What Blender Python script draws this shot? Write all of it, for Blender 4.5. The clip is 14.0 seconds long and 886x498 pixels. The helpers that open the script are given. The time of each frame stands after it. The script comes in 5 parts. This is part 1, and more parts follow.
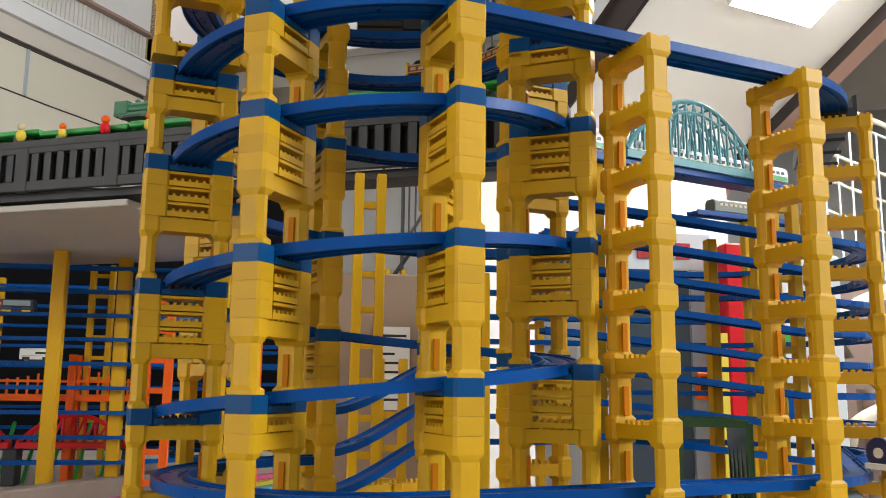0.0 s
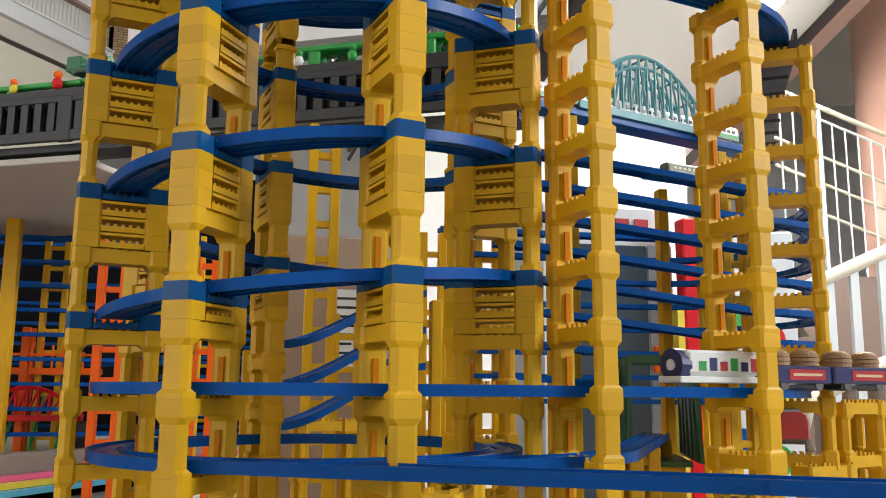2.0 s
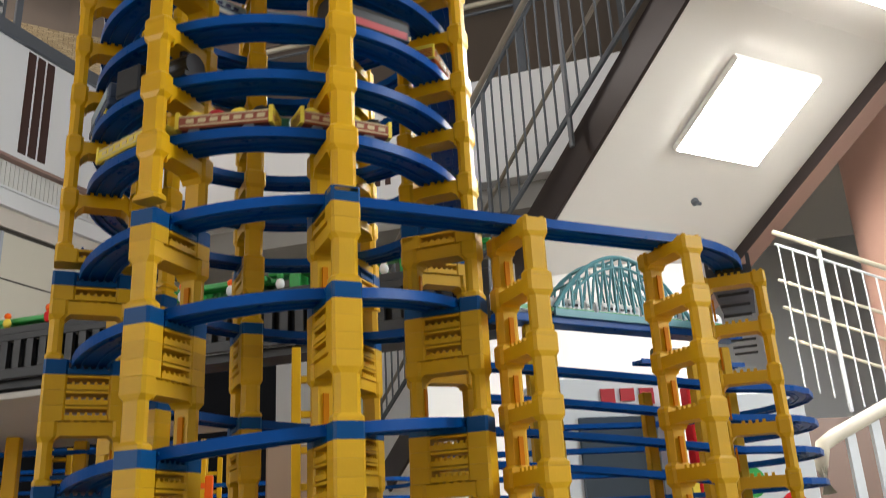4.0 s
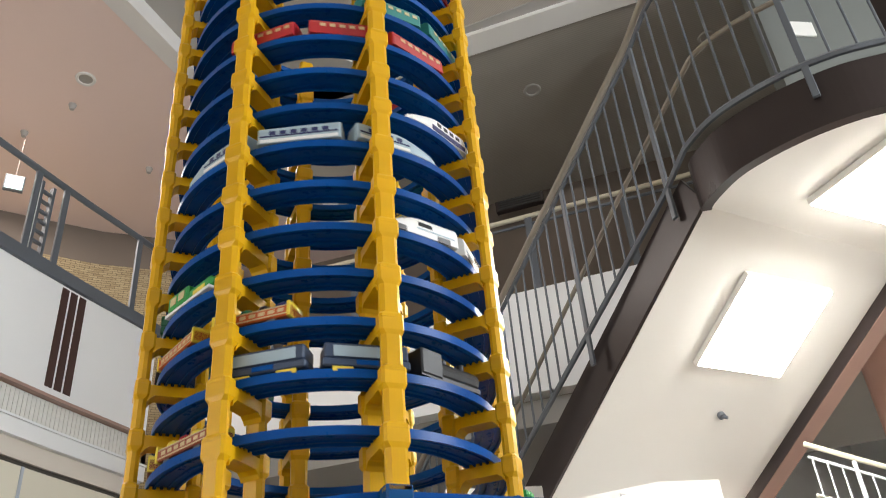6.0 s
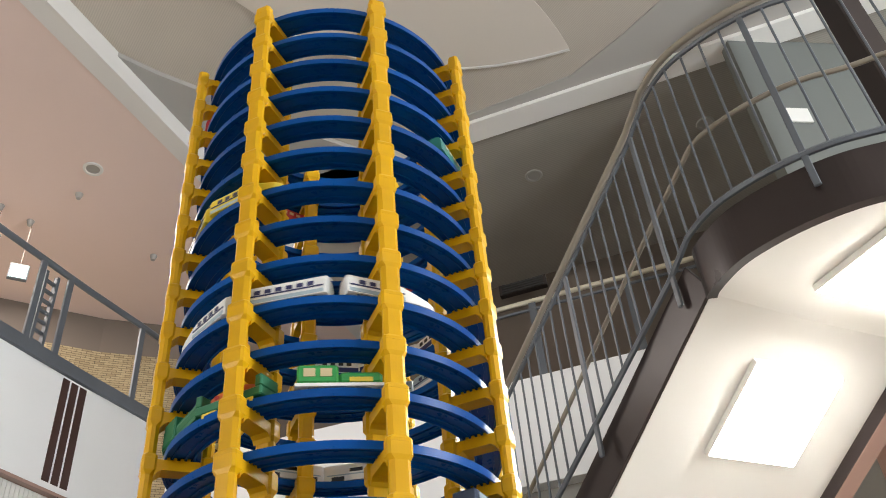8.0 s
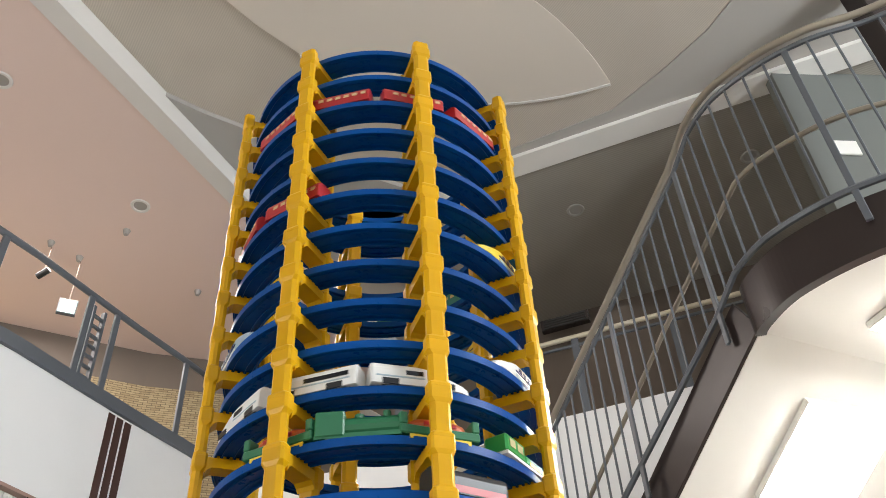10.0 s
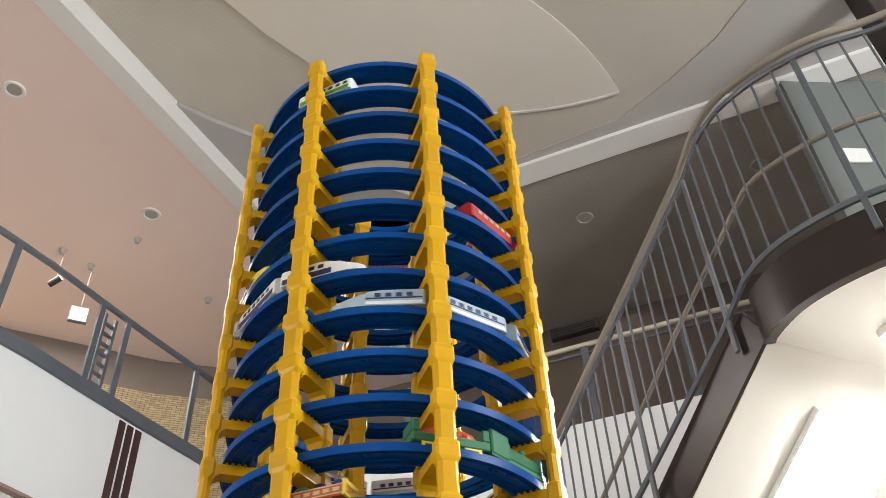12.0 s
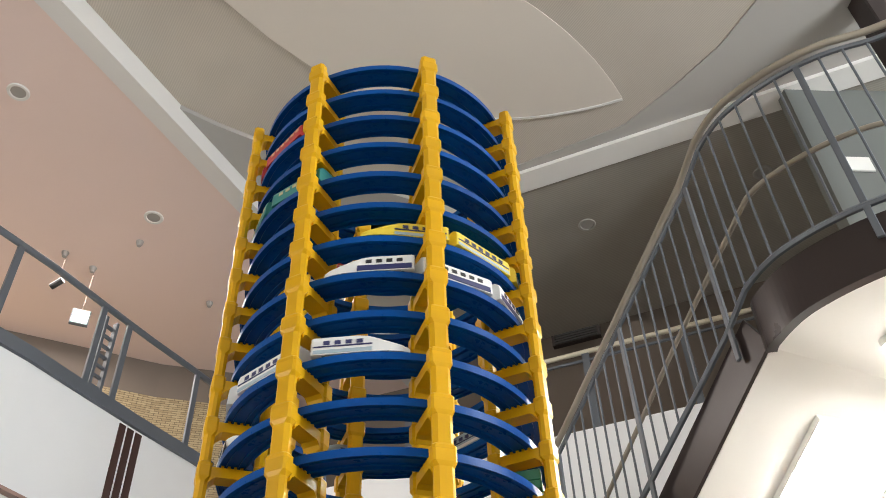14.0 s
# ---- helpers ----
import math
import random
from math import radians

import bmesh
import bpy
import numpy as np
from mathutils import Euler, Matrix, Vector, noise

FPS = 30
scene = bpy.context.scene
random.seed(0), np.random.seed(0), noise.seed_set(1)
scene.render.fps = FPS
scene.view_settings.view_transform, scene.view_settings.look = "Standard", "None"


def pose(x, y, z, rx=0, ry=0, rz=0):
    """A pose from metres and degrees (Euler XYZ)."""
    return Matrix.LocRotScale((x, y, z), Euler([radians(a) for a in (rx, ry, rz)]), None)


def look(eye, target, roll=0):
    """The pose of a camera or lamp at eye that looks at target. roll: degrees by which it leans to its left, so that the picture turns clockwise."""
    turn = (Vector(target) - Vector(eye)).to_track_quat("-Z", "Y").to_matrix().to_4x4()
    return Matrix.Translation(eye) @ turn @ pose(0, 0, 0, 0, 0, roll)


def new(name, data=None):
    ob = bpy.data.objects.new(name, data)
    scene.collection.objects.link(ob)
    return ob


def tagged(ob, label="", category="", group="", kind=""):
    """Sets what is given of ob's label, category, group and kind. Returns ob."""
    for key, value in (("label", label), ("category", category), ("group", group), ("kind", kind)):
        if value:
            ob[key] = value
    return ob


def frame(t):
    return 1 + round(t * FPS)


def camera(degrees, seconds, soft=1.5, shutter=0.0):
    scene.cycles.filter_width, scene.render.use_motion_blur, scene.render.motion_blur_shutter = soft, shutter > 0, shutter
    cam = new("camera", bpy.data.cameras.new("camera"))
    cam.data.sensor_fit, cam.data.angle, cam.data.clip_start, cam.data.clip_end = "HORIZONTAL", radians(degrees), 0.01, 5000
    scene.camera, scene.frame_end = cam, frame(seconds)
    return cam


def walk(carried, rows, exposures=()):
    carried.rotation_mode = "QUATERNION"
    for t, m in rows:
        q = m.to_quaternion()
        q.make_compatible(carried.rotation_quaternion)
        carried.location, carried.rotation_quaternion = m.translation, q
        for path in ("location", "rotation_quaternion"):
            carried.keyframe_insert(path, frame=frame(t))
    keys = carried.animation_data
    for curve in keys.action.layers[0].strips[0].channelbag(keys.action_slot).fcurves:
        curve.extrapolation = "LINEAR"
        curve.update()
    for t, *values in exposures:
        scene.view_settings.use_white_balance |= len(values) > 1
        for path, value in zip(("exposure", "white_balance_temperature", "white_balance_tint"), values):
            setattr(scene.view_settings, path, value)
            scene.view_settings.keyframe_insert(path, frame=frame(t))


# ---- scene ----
cam = camera(55.1, 14.0, soft=0.9, shutter=0.35)
PATH = [
    (0, (-0.0737, -0.9827, 0.9468), (0.2343, 0.9679, 1.2639), 0.66),
    (0.5, (-0.0734, -0.9693, 0.9166), (0.2795, 0.9736, 1.234), 0.87),
    (1, (-0.0692, -0.9749, 0.8903), (0.2899, 0.9682, 1.1992), 1.08),
    (1.5, (-0.055, -0.9762, 0.8682), (0.3123, 0.9654, 1.1772), 0.77),
    (2, (-0.0458, -0.9765, 0.846), (0.3357, 0.9592, 1.1743), 0.46),
    (2.2, (-0.0348, -0.9825, 0.854), (0.3423, 0.9511, 1.199), 0.36),
    (4.3, (0.025, -1.057, 0.983), (0.362, 0.771, 1.722), -3.9),
    (4.5, (-0.008, -1.083, 0.956), (0.336, 0.716, 1.76), -4.3),
    (5, (-0.014, -1.106, 0.995), (0.316, 0.631, 1.929), -4.6),
    (5.5, (-0.015, -1.108, 1.014), (0.294, 0.588, 2.028), -4.9),
    (6, (-0.018, -1.118, 1.041), (0.272, 0.538, 2.123), -5.1),
    (6.5, (-0.013, -1.114, 1.059), (0.278, 0.5, 2.204), -5.8),
    (7, (-0.022, -1.122, 1.067), (0.278, 0.452, 2.265), -6.2),
    (7.5, (-0.019, -1.123, 1.08), (0.285, 0.434, 2.297), -6.3),
    (8, (-0.023, -1.131, 1.087), (0.259, 0.416, 2.323), -5.8),
    (8.5, (-0.026, -1.133, 1.093), (0.228, 0.395, 2.358), -5.3),
    (9, (-0.028, -1.134, 1.1), (0.195, 0.385, 2.382), -4.4),
    (9.2, (-0.03, -1.125, 1.107), (0.181, 0.391, 2.394), -4.1),
    (11.5, (-0.022, -1.136, 1.103), (0.146, 0.36, 2.42), -3.8),
    (12, (-0.023, -1.138, 1.099), (0.14, 0.357, 2.417), -3.3),
    (12.5, (-0.026, -1.137, 1.095), (0.128, 0.357, 2.416), -2.9),
    (13, (-0.025, -1.139, 1.097), (0.124, 0.354, 2.419), -2.7),
    (13.5, (-0.021, -1.134, 1.099), (0.129, 0.356, 2.424), -2.6),
    (14, (-0.018, -1.134, 1.1), (0.139, 0.352, 2.428), -2.7),
]
walk(cam, [(t, look(eye, target, roll)) for t, eye, target, roll in PATH],
     [(0.0, -0.34), (2.2, -0.39), (4.3, -0.66), (5.0, -0.56), (6.5, -0.19), (9.0, -0.14), (14.0, -0.14)])

# ------------------------------------------------------------------ light
world = bpy.data.worlds.new("world")
scene.world = world
world.use_nodes = True
wn, wl = world.node_tree.nodes, world.node_tree.links
sky = wn.new("ShaderNodeTexSky")
sky.sky_type, sky.sun_disc, sky.sun_elevation, sky.sun_rotation = "NISHITA", False, radians(40), radians(200)
wl.new(sky.outputs[0], wn["Background"].inputs[0])
wn["Background"].inputs[1].default_value = 0.12


def area_light(name, m, sx, sy, watts, colour):
    data = bpy.data.lights.new(name, "AREA")
    data.shape, data.size, data.size_y, data.energy, data.color = "RECTANGLE", sx, sy, watts, colour
    ob = new(name, data)
    ob.matrix_world = m
    return ob


# area lamps added as unseen fill, behind the camera and at both sides
area_light("front_fill_light", look((0.5, -4.85, 2.9), (0.3, 0, 2.2)), 7.5, 4.2, 10, (1.0, 0.975, 0.94))
area_light("east_fill_light", look((6.85, -2.2, 4.2), (-2.3, 3.8, 3.9)), 3.4, 2.4, 1000, (0.92, 0.965, 1.0))
area_light("west_fill_light", look((-5.9, -2.0, 2.2), (0, 4.0, 5.2)), 4.0, 3.0, 195, (1.0, 0.93, 0.86))


# area lamps added to brighten the two galleries, with no fitting modelled
area_light("gallery_fill_light", look((-3.6, 5.0, 6.3), (-3.4, 5.0, 0)), 1.6, 2.6, 145, (1.0, 0.9, 0.84))
area_light("rear_gallery_fill_light", look((1.7, 5.6, 6.5), (1.7, 5.6, 0)), 2.2, 0.8, 4, (1.0, 0.93, 0.85))


# ------------------------------------------------------------------ materials
def node_mat(name):
    m = bpy.data.materials.new(name)
    m.use_nodes = True
    n, l = m.node_tree.nodes, m.node_tree.links
    return m, n, l, n["Principled BSDF"]


def surface(name, colour, rough=0.5, metal=0.0, var=0.12, scale=8.0, bump=0.05, fine=220.0, coat=0.0, random_tint=0.0,
            spec=0.5, trans=0.0, dist=0.002):
    """A painted, moulded or plastered surface: tone drifts at two scales, with fine relief."""
    m, n, l, b = node_mat(name)
    tc = n.new("ShaderNodeTexCoord")
    a, c = n.new("ShaderNodeTexNoise"), n.new("ShaderNodeTexNoise")
    a.inputs["Scale"].default_value, c.inputs["Scale"].default_value = scale, fine
    a.inputs["Detail"].default_value = 5
    l.new(tc.outputs["Object"], a.inputs["Vector"]), l.new(tc.outputs["Object"], c.inputs["Vector"])
    mix = n.new("ShaderNodeMix")
    mix.data_type, mix.blend_type = "RGBA", "MIX"
    mix.inputs[6].default_value = (*[v * (1 - var) for v in colour], 1)
    mix.inputs[7].default_value = (*[min(1, v * (1 + var * 0.8)) for v in colour], 1)
    l.new(a.outputs["Fac"], mix.inputs[0])
    out = mix.outputs[2]
    if random_tint:
        info, mr, hsv = n.new("ShaderNodeObjectInfo"), n.new("ShaderNodeMapRange"), n.new("ShaderNodeHueSaturation")
        mr.inputs[3].default_value, mr.inputs[4].default_value = 1 - random_tint, 1 + random_tint
        l.new(info.outputs["Random"], mr.inputs[0]), l.new(mr.outputs[0], hsv.inputs["Value"])
        l.new(out, hsv.inputs["Color"])
        out = hsv.outputs[0]
    l.new(out, b.inputs["Base Color"])
    rr = n.new("ShaderNodeMapRange")
    rr.inputs[3].default_value, rr.inputs[4].default_value = max(0.03, rough - 0.1), min(1, rough + 0.12)
    l.new(a.outputs["Fac"], rr.inputs[0]), l.new(rr.outputs[0], b.inputs["Roughness"])
    bp = n.new("ShaderNodeBump")
    bp.inputs["Strength"].default_value, bp.inputs["Distance"].default_value = bump, dist
    l.new(c.outputs["Fac"], bp.inputs["Height"]), l.new(bp.outputs[0], b.inputs["Normal"])
    b.inputs["Metallic"].default_value, b.inputs["Coat Weight"].default_value = metal, coat
    b.inputs["Specular IOR Level"].default_value = spec
    if trans:
        b.inputs["Subsurface Weight"].default_value = trans
        b.inputs["Subsurface Radius"].default_value = (0.004, 0.003, 0.001)
    return m


def glow(name, colour, strength):
    m, n, l, b = node_mat(name)
    b.inputs["Base Color"].default_value = (0.8, 0.8, 0.8, 1)
    b.inputs["Emission Color"].default_value, b.inputs["Emission Strength"].default_value = (*colour, 1), strength
    return m


def ribbed(name, colour, pitch, angle):
    """Acoustic ceiling board with fine parallel grooves."""
    m, n, l, b = node_mat(name)
    tc, mp, wv, ns = (n.new("ShaderNode" + k) for k in ("TexCoord", "Mapping", "TexWave", "TexNoise"))
    mp.inputs["Rotation"].default_value[2] = radians(angle)
    wv.inputs["Scale"].default_value = math.pi / (10 * pitch)
    wv.inputs["Distortion"].default_value = 0.0
    ns.inputs["Scale"].default_value = 1.3
    l.new(tc.outputs["Object"], mp.inputs[0]), l.new(mp.outputs[0], wv.inputs[0]), l.new(tc.outputs["Object"], ns.inputs["Vector"])
    # groove shade is put into the colour: darker in the troughs of the relief
    ramp = n.new("ShaderNodeMix")
    ramp.data_type = "RGBA"
    ramp.inputs[6].default_value = (*[v * 0.87 for v in colour], 1)
    ramp.inputs[7].default_value = (*colour, 1)
    l.new(wv.outputs["Fac"], ramp.inputs[0])
    mul = n.new("ShaderNodeMix")
    mul.data_type, mul.blend_type = "RGBA", "MULTIPLY"
    mul.inputs[0].default_value = 0.25
    l.new(ramp.outputs[2], mul.inputs[6]), l.new(ns.outputs["Fac"], mul.inputs[7])
    l.new(mul.outputs[2], b.inputs["Base Color"])
    bp = n.new("ShaderNodeBump")
    bp.inputs["Strength"].default_value, bp.inputs["Distance"].default_value = 0.15, 0.004
    l.new(wv.outputs["Fac"], bp.inputs["Height"]), l.new(bp.outputs[0], b.inputs["Normal"])
    b.inputs["Roughness"].default_value = 0.85
    return m


def stone_cladding(name):
    m, n, l, b = node_mat(name)
    tc, mp, br, ns = (n.new("ShaderNode" + k) for k in ("TexCoord", "Mapping", "TexBrick", "TexNoise"))
    mp.inputs["Rotation"].default_value[0] = radians(90)
    br.inputs["Scale"].default_value = 8.0
    br.inputs["Color1"].default_value, br.inputs["Color2"].default_value = (0.42, 0.34, 0.2, 1), (0.3, 0.23, 0.13, 1)
    br.inputs["Mortar"].default_value, br.inputs["Mortar Size"].default_value = (0.13, 0.1, 0.06, 1), 0.02
    br.inputs["Row Height"].default_value, br.inputs["Brick Width"].default_value = 0.2, 0.7
    ns.inputs["Scale"].default_value = 9
    l.new(tc.outputs["Object"], mp.inputs[0]), l.new(mp.outputs[0], br.inputs[0])
    l.new(br.outputs["Color"], b.inputs["Base Color"])
    bp = n.new("ShaderNodeBump")
    bp.inputs["Strength"].default_value, bp.inputs["Distance"].default_value = 0.6, 0.02
    l.new(ns.outputs["Fac"], bp.inputs["Height"]), l.new(bp.outputs[0], b.inputs["Normal"])
    b.inputs["Roughness"].default_value = 0.9
    return m


YELLOW = surface("yellow_plastic", (0.68, 0.37, 0.003), 0.32, var=0.1, scale=30, bump=0.05, fine=400, random_tint=0.08, trans=0.12, spec=0.3)
YELLOW_OLD = surface("faded_yellow_plastic", (0.64, 0.36, 0.006), 0.44, var=0.12, scale=30, bump=0.06, fine=400, random_tint=0.09, trans=0.12, spec=0.3)
# backlit glow of slots in the yellow legs, put into an amber colour
SLOT_GLOW = surface("backlit_slot_amber", (0.58, 0.19, 0.002), 0.6, scale=40, spec=0.1)
BLUE = surface("blue_rail_plastic", (0.0002, 0.066, 0.285), 0.3, var=0.2, scale=24, bump=0.04, fine=300, random_tint=0.12, spec=0.14)
BLUE_LT = surface("blue_spacer_plastic", (0.0002, 0.062, 0.2), 0.36, var=0.12, scale=30, bump=0.04, random_tint=0.06, spec=0.18)
GREY_RAIL = surface("grey_girder_plastic", (0.026, 0.027, 0.028), 0.5, var=0.25, scale=20)
DARK_RAIL = surface("dark_grey_girder_plastic", (0.018, 0.018, 0.02), 0.5, var=0.2, scale=20)
GREEN_RAIL = surface("green_rail_plastic", (0.02, 0.34, 0.05), 0.4, var=0.15, scale=20)
GREEN_DK = surface("dark_green_plastic", (0.015, 0.075, 0.02), 0.35, var=0.2, scale=20)
TEAL = surface("teal_bridge_plastic", (0.11, 0.32, 0.35), 0.45, var=0.12, scale=20)
ORANGE = surface("orange_plastic", (0.92, 0.13, 0.004), 0.4, var=0.1, scale=20, spec=0.25)
RED = surface("red_plastic", (0.66, 0.01, 0.015), 0.35, var=0.15, scale=20, spec=0.3)
WHITE = surface("white_plastic", (0.78, 0.78, 0.76), 0.35, var=0.06, scale=30)
SILVER = surface("pale_blue_plastic", (0.36, 0.46, 0.52), 0.35, var=0.08, scale=30)
NAVY = surface("navy_plastic", (0.02, 0.025, 0.11), 0.35, var=0.15, scale=30)
BLACK = surface("black_plastic", (0.012, 0.012, 0.013), 0.35, var=0.3, scale=30)
GLASSY = surface("dark_window_print", (0.012, 0.014, 0.018), 0.15, var=0.2, scale=30)
GREEN_TR = surface("green_train_plastic", (0.03, 0.3, 0.06), 0.35, var=0.12, scale=30)
GREEN_BOX = surface("deep_green_wagon_plastic", (0.02, 0.16, 0.07), 0.4, var=0.12, scale=30)
YEL_TR = surface("lemon_train_plastic", (0.78, 0.6, 0.05), 0.35, var=0.1, scale=30)
ORANGE_TR = surface("orange_wagon_plastic", (0.5, 0.1, 0.02), 0.4, var=0.12, scale=30)
CREAM_TR = surface("cream_print", (0.6, 0.48, 0.27), 0.45, var=0.1, scale=30)
RED_TR = surface("red_train_plastic", (0.42, 0.02, 0.025), 0.32, var=0.12, scale=30)
RED_DK = surface("brick_red_wagon_plastic", (0.3, 0.07, 0.035), 0.4, var=0.15, scale=30)
TEAL_TR = surface("teal_train_plastic", (0.03, 0.22, 0.2), 0.35, var=0.12, scale=30)
OLIVE_TR = surface("olive_grey_train_plastic", (0.12, 0.14, 0.09), 0.4, var=0.12, scale=30)
TAN_TR = surface("tan_load_plastic", (0.34, 0.2, 0.1), 0.5, var=0.15, scale=30)
BLUEGREY = surface("blue_grey_wagon_plastic", (0.035, 0.055, 0.1), 0.4, var=0.12, scale=30)
WHEEL = surface("grey_wheel_plastic", (0.1, 0.1, 0.1), 0.5)

WALL = surface("white_plaster", (0.82, 0.825, 0.835), 0.7, var=0.05, scale=1.5, bump=0.08, fine=60)
LANDING_WALL = surface("grey_green_wall_paint", (0.15, 0.16, 0.15), 0.5, var=0.12, scale=0.9, bump=0.06, fine=50)
WALL_GREY = surface("grey_painted_wall", (0.36, 0.345, 0.32), 0.75, var=0.1, scale=0.8, bump=0.1, fine=50)
# pink of the warm light is mixed into the gallery ceiling colour
CEIL_PINK_LIT = surface("warm_lit_ceiling_tone", (0.8, 0.64, 0.58), 0.8, var=0.06, scale=0.6, bump=0.05, fine=40)
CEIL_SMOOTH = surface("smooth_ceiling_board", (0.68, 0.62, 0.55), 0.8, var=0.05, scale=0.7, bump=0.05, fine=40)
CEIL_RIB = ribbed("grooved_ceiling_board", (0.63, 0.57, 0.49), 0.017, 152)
# shade beyond the beam, put into a darker copy of the boards
CEIL_RIB_SHADED = ribbed("shaded_grooved_ceiling_board", (0.42, 0.39, 0.34), 0.024, 118)
CEIL_BAND = surface("pale_ceiling_band", (0.74, 0.72, 0.69), 0.75, var=0.04, scale=1)
COVE_SHADE = surface("curved_panel_shade", (0.45, 0.43, 0.4), 0.8, var=0.06, scale=0.7)
CEIL_SHADE = surface("cove_shade_and_fitting_grey", (0.4, 0.385, 0.36), 0.8, var=0.08, scale=0.8)
FLOOR = surface("beige_floor_tile", (0.4, 0.36, 0.3), 0.35, var=0.15, scale=2, bump=0.05)
STRINGER = surface("dark_brown_steel_paint", (0.035, 0.026, 0.025), 0.3, var=0.25, scale=2.5, bump=0.05, fine=90, spec=0.3)
STRINGER_LT = surface("brown_steel_paint", (0.2, 0.13, 0.1), 0.4, var=0.15, scale=2)
# salmon light on the brown beam put into the colour; also a shadow line
SALMON_TONE = surface("salmon_light_and_shadow_tone", (0.36, 0.23, 0.19), 0.4, var=0.1, scale=2)
CREAM_WALL = surface("cream_wall_panel", (0.74, 0.69, 0.57), 0.6, var=0.05, scale=1.2, bump=0.05, fine=50)
GALV = surface("pale_metal_joint", (0.5, 0.54, 0.6), 0.35, metal=0.4, var=0.08, scale=8)
SHADOW_GAP = surface("dark_gap_line", (0.06, 0.05, 0.04), 0.8, scale=8)
SOFFIT = surface("white_soffit_paint", (0.84, 0.82, 0.78), 0.6, var=0.05, scale=1.2, bump=0.05, fine=60)
RAILING = surface("blue_grey_steel_paint", (0.125, 0.14, 0.162), 0.4, metal=0.15, var=0.15, scale=6)
HANDRAIL = surface("beige_handrail_vinyl", (0.3, 0.265, 0.215), 0.45, var=0.1, scale=8)
CREAM = surface("cream_tube_paint", (0.62, 0.57, 0.45), 0.35, var=0.06, scale=8)
WHITE_STEEL = surface("white_steel_paint", (0.62, 0.65, 0.67), 0.4, var=0.06, scale=8)
PINK_COL = surface("salmon_column_paint", (0.55, 0.33, 0.26), 0.35, var=0.08, scale=2)
BROWN_STRIPE = surface("dark_brown_inlay", (0.06, 0.025, 0.02), 0.5, scale=5)
# dim light on the gallery walls, put into a dark brown-grey
DIM_WALL = surface("dim_wall_shade", (0.17, 0.14, 0.115), 0.8, var=0.15, scale=0.8)
STONE = stone_cladding("stone_cladding")
TABLE_WOOD = surface("grey_worn_wood", (0.3, 0.25, 0.21), 0.6, var=0.25, scale=9, bump=0.15, fine=120)
TABLE_TOP = surface("pale_table_top", (0.6, 0.56, 0.5), 0.5, var=0.12, scale=6)
BLACK_CLOTH = surface("black_backdrop_cloth", (0.006, 0.006, 0.007), 0.95, var=0.3, scale=5, bump=0.2, fine=90, spec=0.05)
CARDBOARD = surface("brown_board", (0.32, 0.22, 0.15), 0.75, var=0.12, scale=4)
PAPER = surface("white_paper", (0.78, 0.77, 0.73), 0.6, var=0.04)
RED_PAINT = surface("red_panel_paint", (0.62, 0.006, 0.012), 0.4, var=0.08, scale=3, spec=0.2)
DARK_GLASS = surface("dark_machine_glass", (0.03, 0.045, 0.065), 0.12, var=0.2, scale=3)
STEEL_GREY = surface("grey_cabinet_paint", (0.3, 0.36, 0.42), 0.35, var=0.12, scale=3)
PINK = surface("pink_edging", (0.75, 0.12, 0.3), 0.5)
CYAN = surface("cyan_edging", (0.08, 0.4, 0.6), 0.5)
LAMP_PANEL = glow("lit_panel_diffuser", (1.0, 0.965, 0.9), 72.0)
ADDED_PANE_GLOW = glow("added_pane_glow", (0.93, 0.97, 1.0), 2.0)
LAMP_SMALL = glow("lit_downlight", (1.0, 0.86, 0.72), 3.0)
SIGN_GLOW = glow("lit_exit_sign", (0.55, 1.0, 0.92), 0.9)


# ------------------------------------------------------------------ mesh helpers
def bm_box(bm, x0, x1, y0, y1, z0, z1, bevel=0.0, m=None):
    vs = [bm.verts.new((x, y, z)) for x in (x0, x1) for y in (y0, y1) for z in (z0, z1)]
    fs = [bm.faces.new([vs[i] for i in q]) for q in ((0, 1, 3, 2), (4, 6, 7, 5), (0, 4, 5, 1), (2, 3, 7, 6), (0, 2, 6, 4), (1, 5, 7, 3))]
    if m is not None:
        bmesh.ops.transform(bm, matrix=m, verts=vs)
    if bevel:
        es = list({e for f in fs for e in f.edges})
        bmesh.ops.bevel(bm, geom=es, offset=bevel, segments=1, affect="EDGES", profile=0.5)
    return vs


def bm_prism(bm, outline, z0, z1, m=None):
    """An upright prism over an outline of (x, y) that runs counter-clockwise."""
    lo = [bm.verts.new((x, y, z0)) for x, y in outline]
    hi = [bm.verts.new((x, y, z1)) for x, y in outline]
    k = len(outline)
    bm.faces.new(lo[::-1]), bm.faces.new(hi)
    for i in range(k):
        bm.faces.new((lo[i], lo[(i + 1) % k], hi[(i + 1) % k], hi[i]))
    if m is not None:
        bmesh.ops.transform(bm, matrix=m, verts=lo + hi)


def bm_loft(bm, rings, closed_ends=True, m=None):
    """Joins rings of points, each of the same number, into a skin."""
    rows = [[bm.verts.new(p) for p in r] for r in rings]
    k = len(rows[0])
    for a, b in zip(rows, rows[1:]):
        for i in range(k):
            bm.faces.new((a[i], a[(i + 1) % k], b[(i + 1) % k], b[i]))
    if closed_ends:
        bm.faces.new(rows[0][::-1]), bm.faces.new(rows[-1])
    if m is not None:
        bmesh.ops.transform(bm, matrix=m, verts=[v for r in rows for v in r])


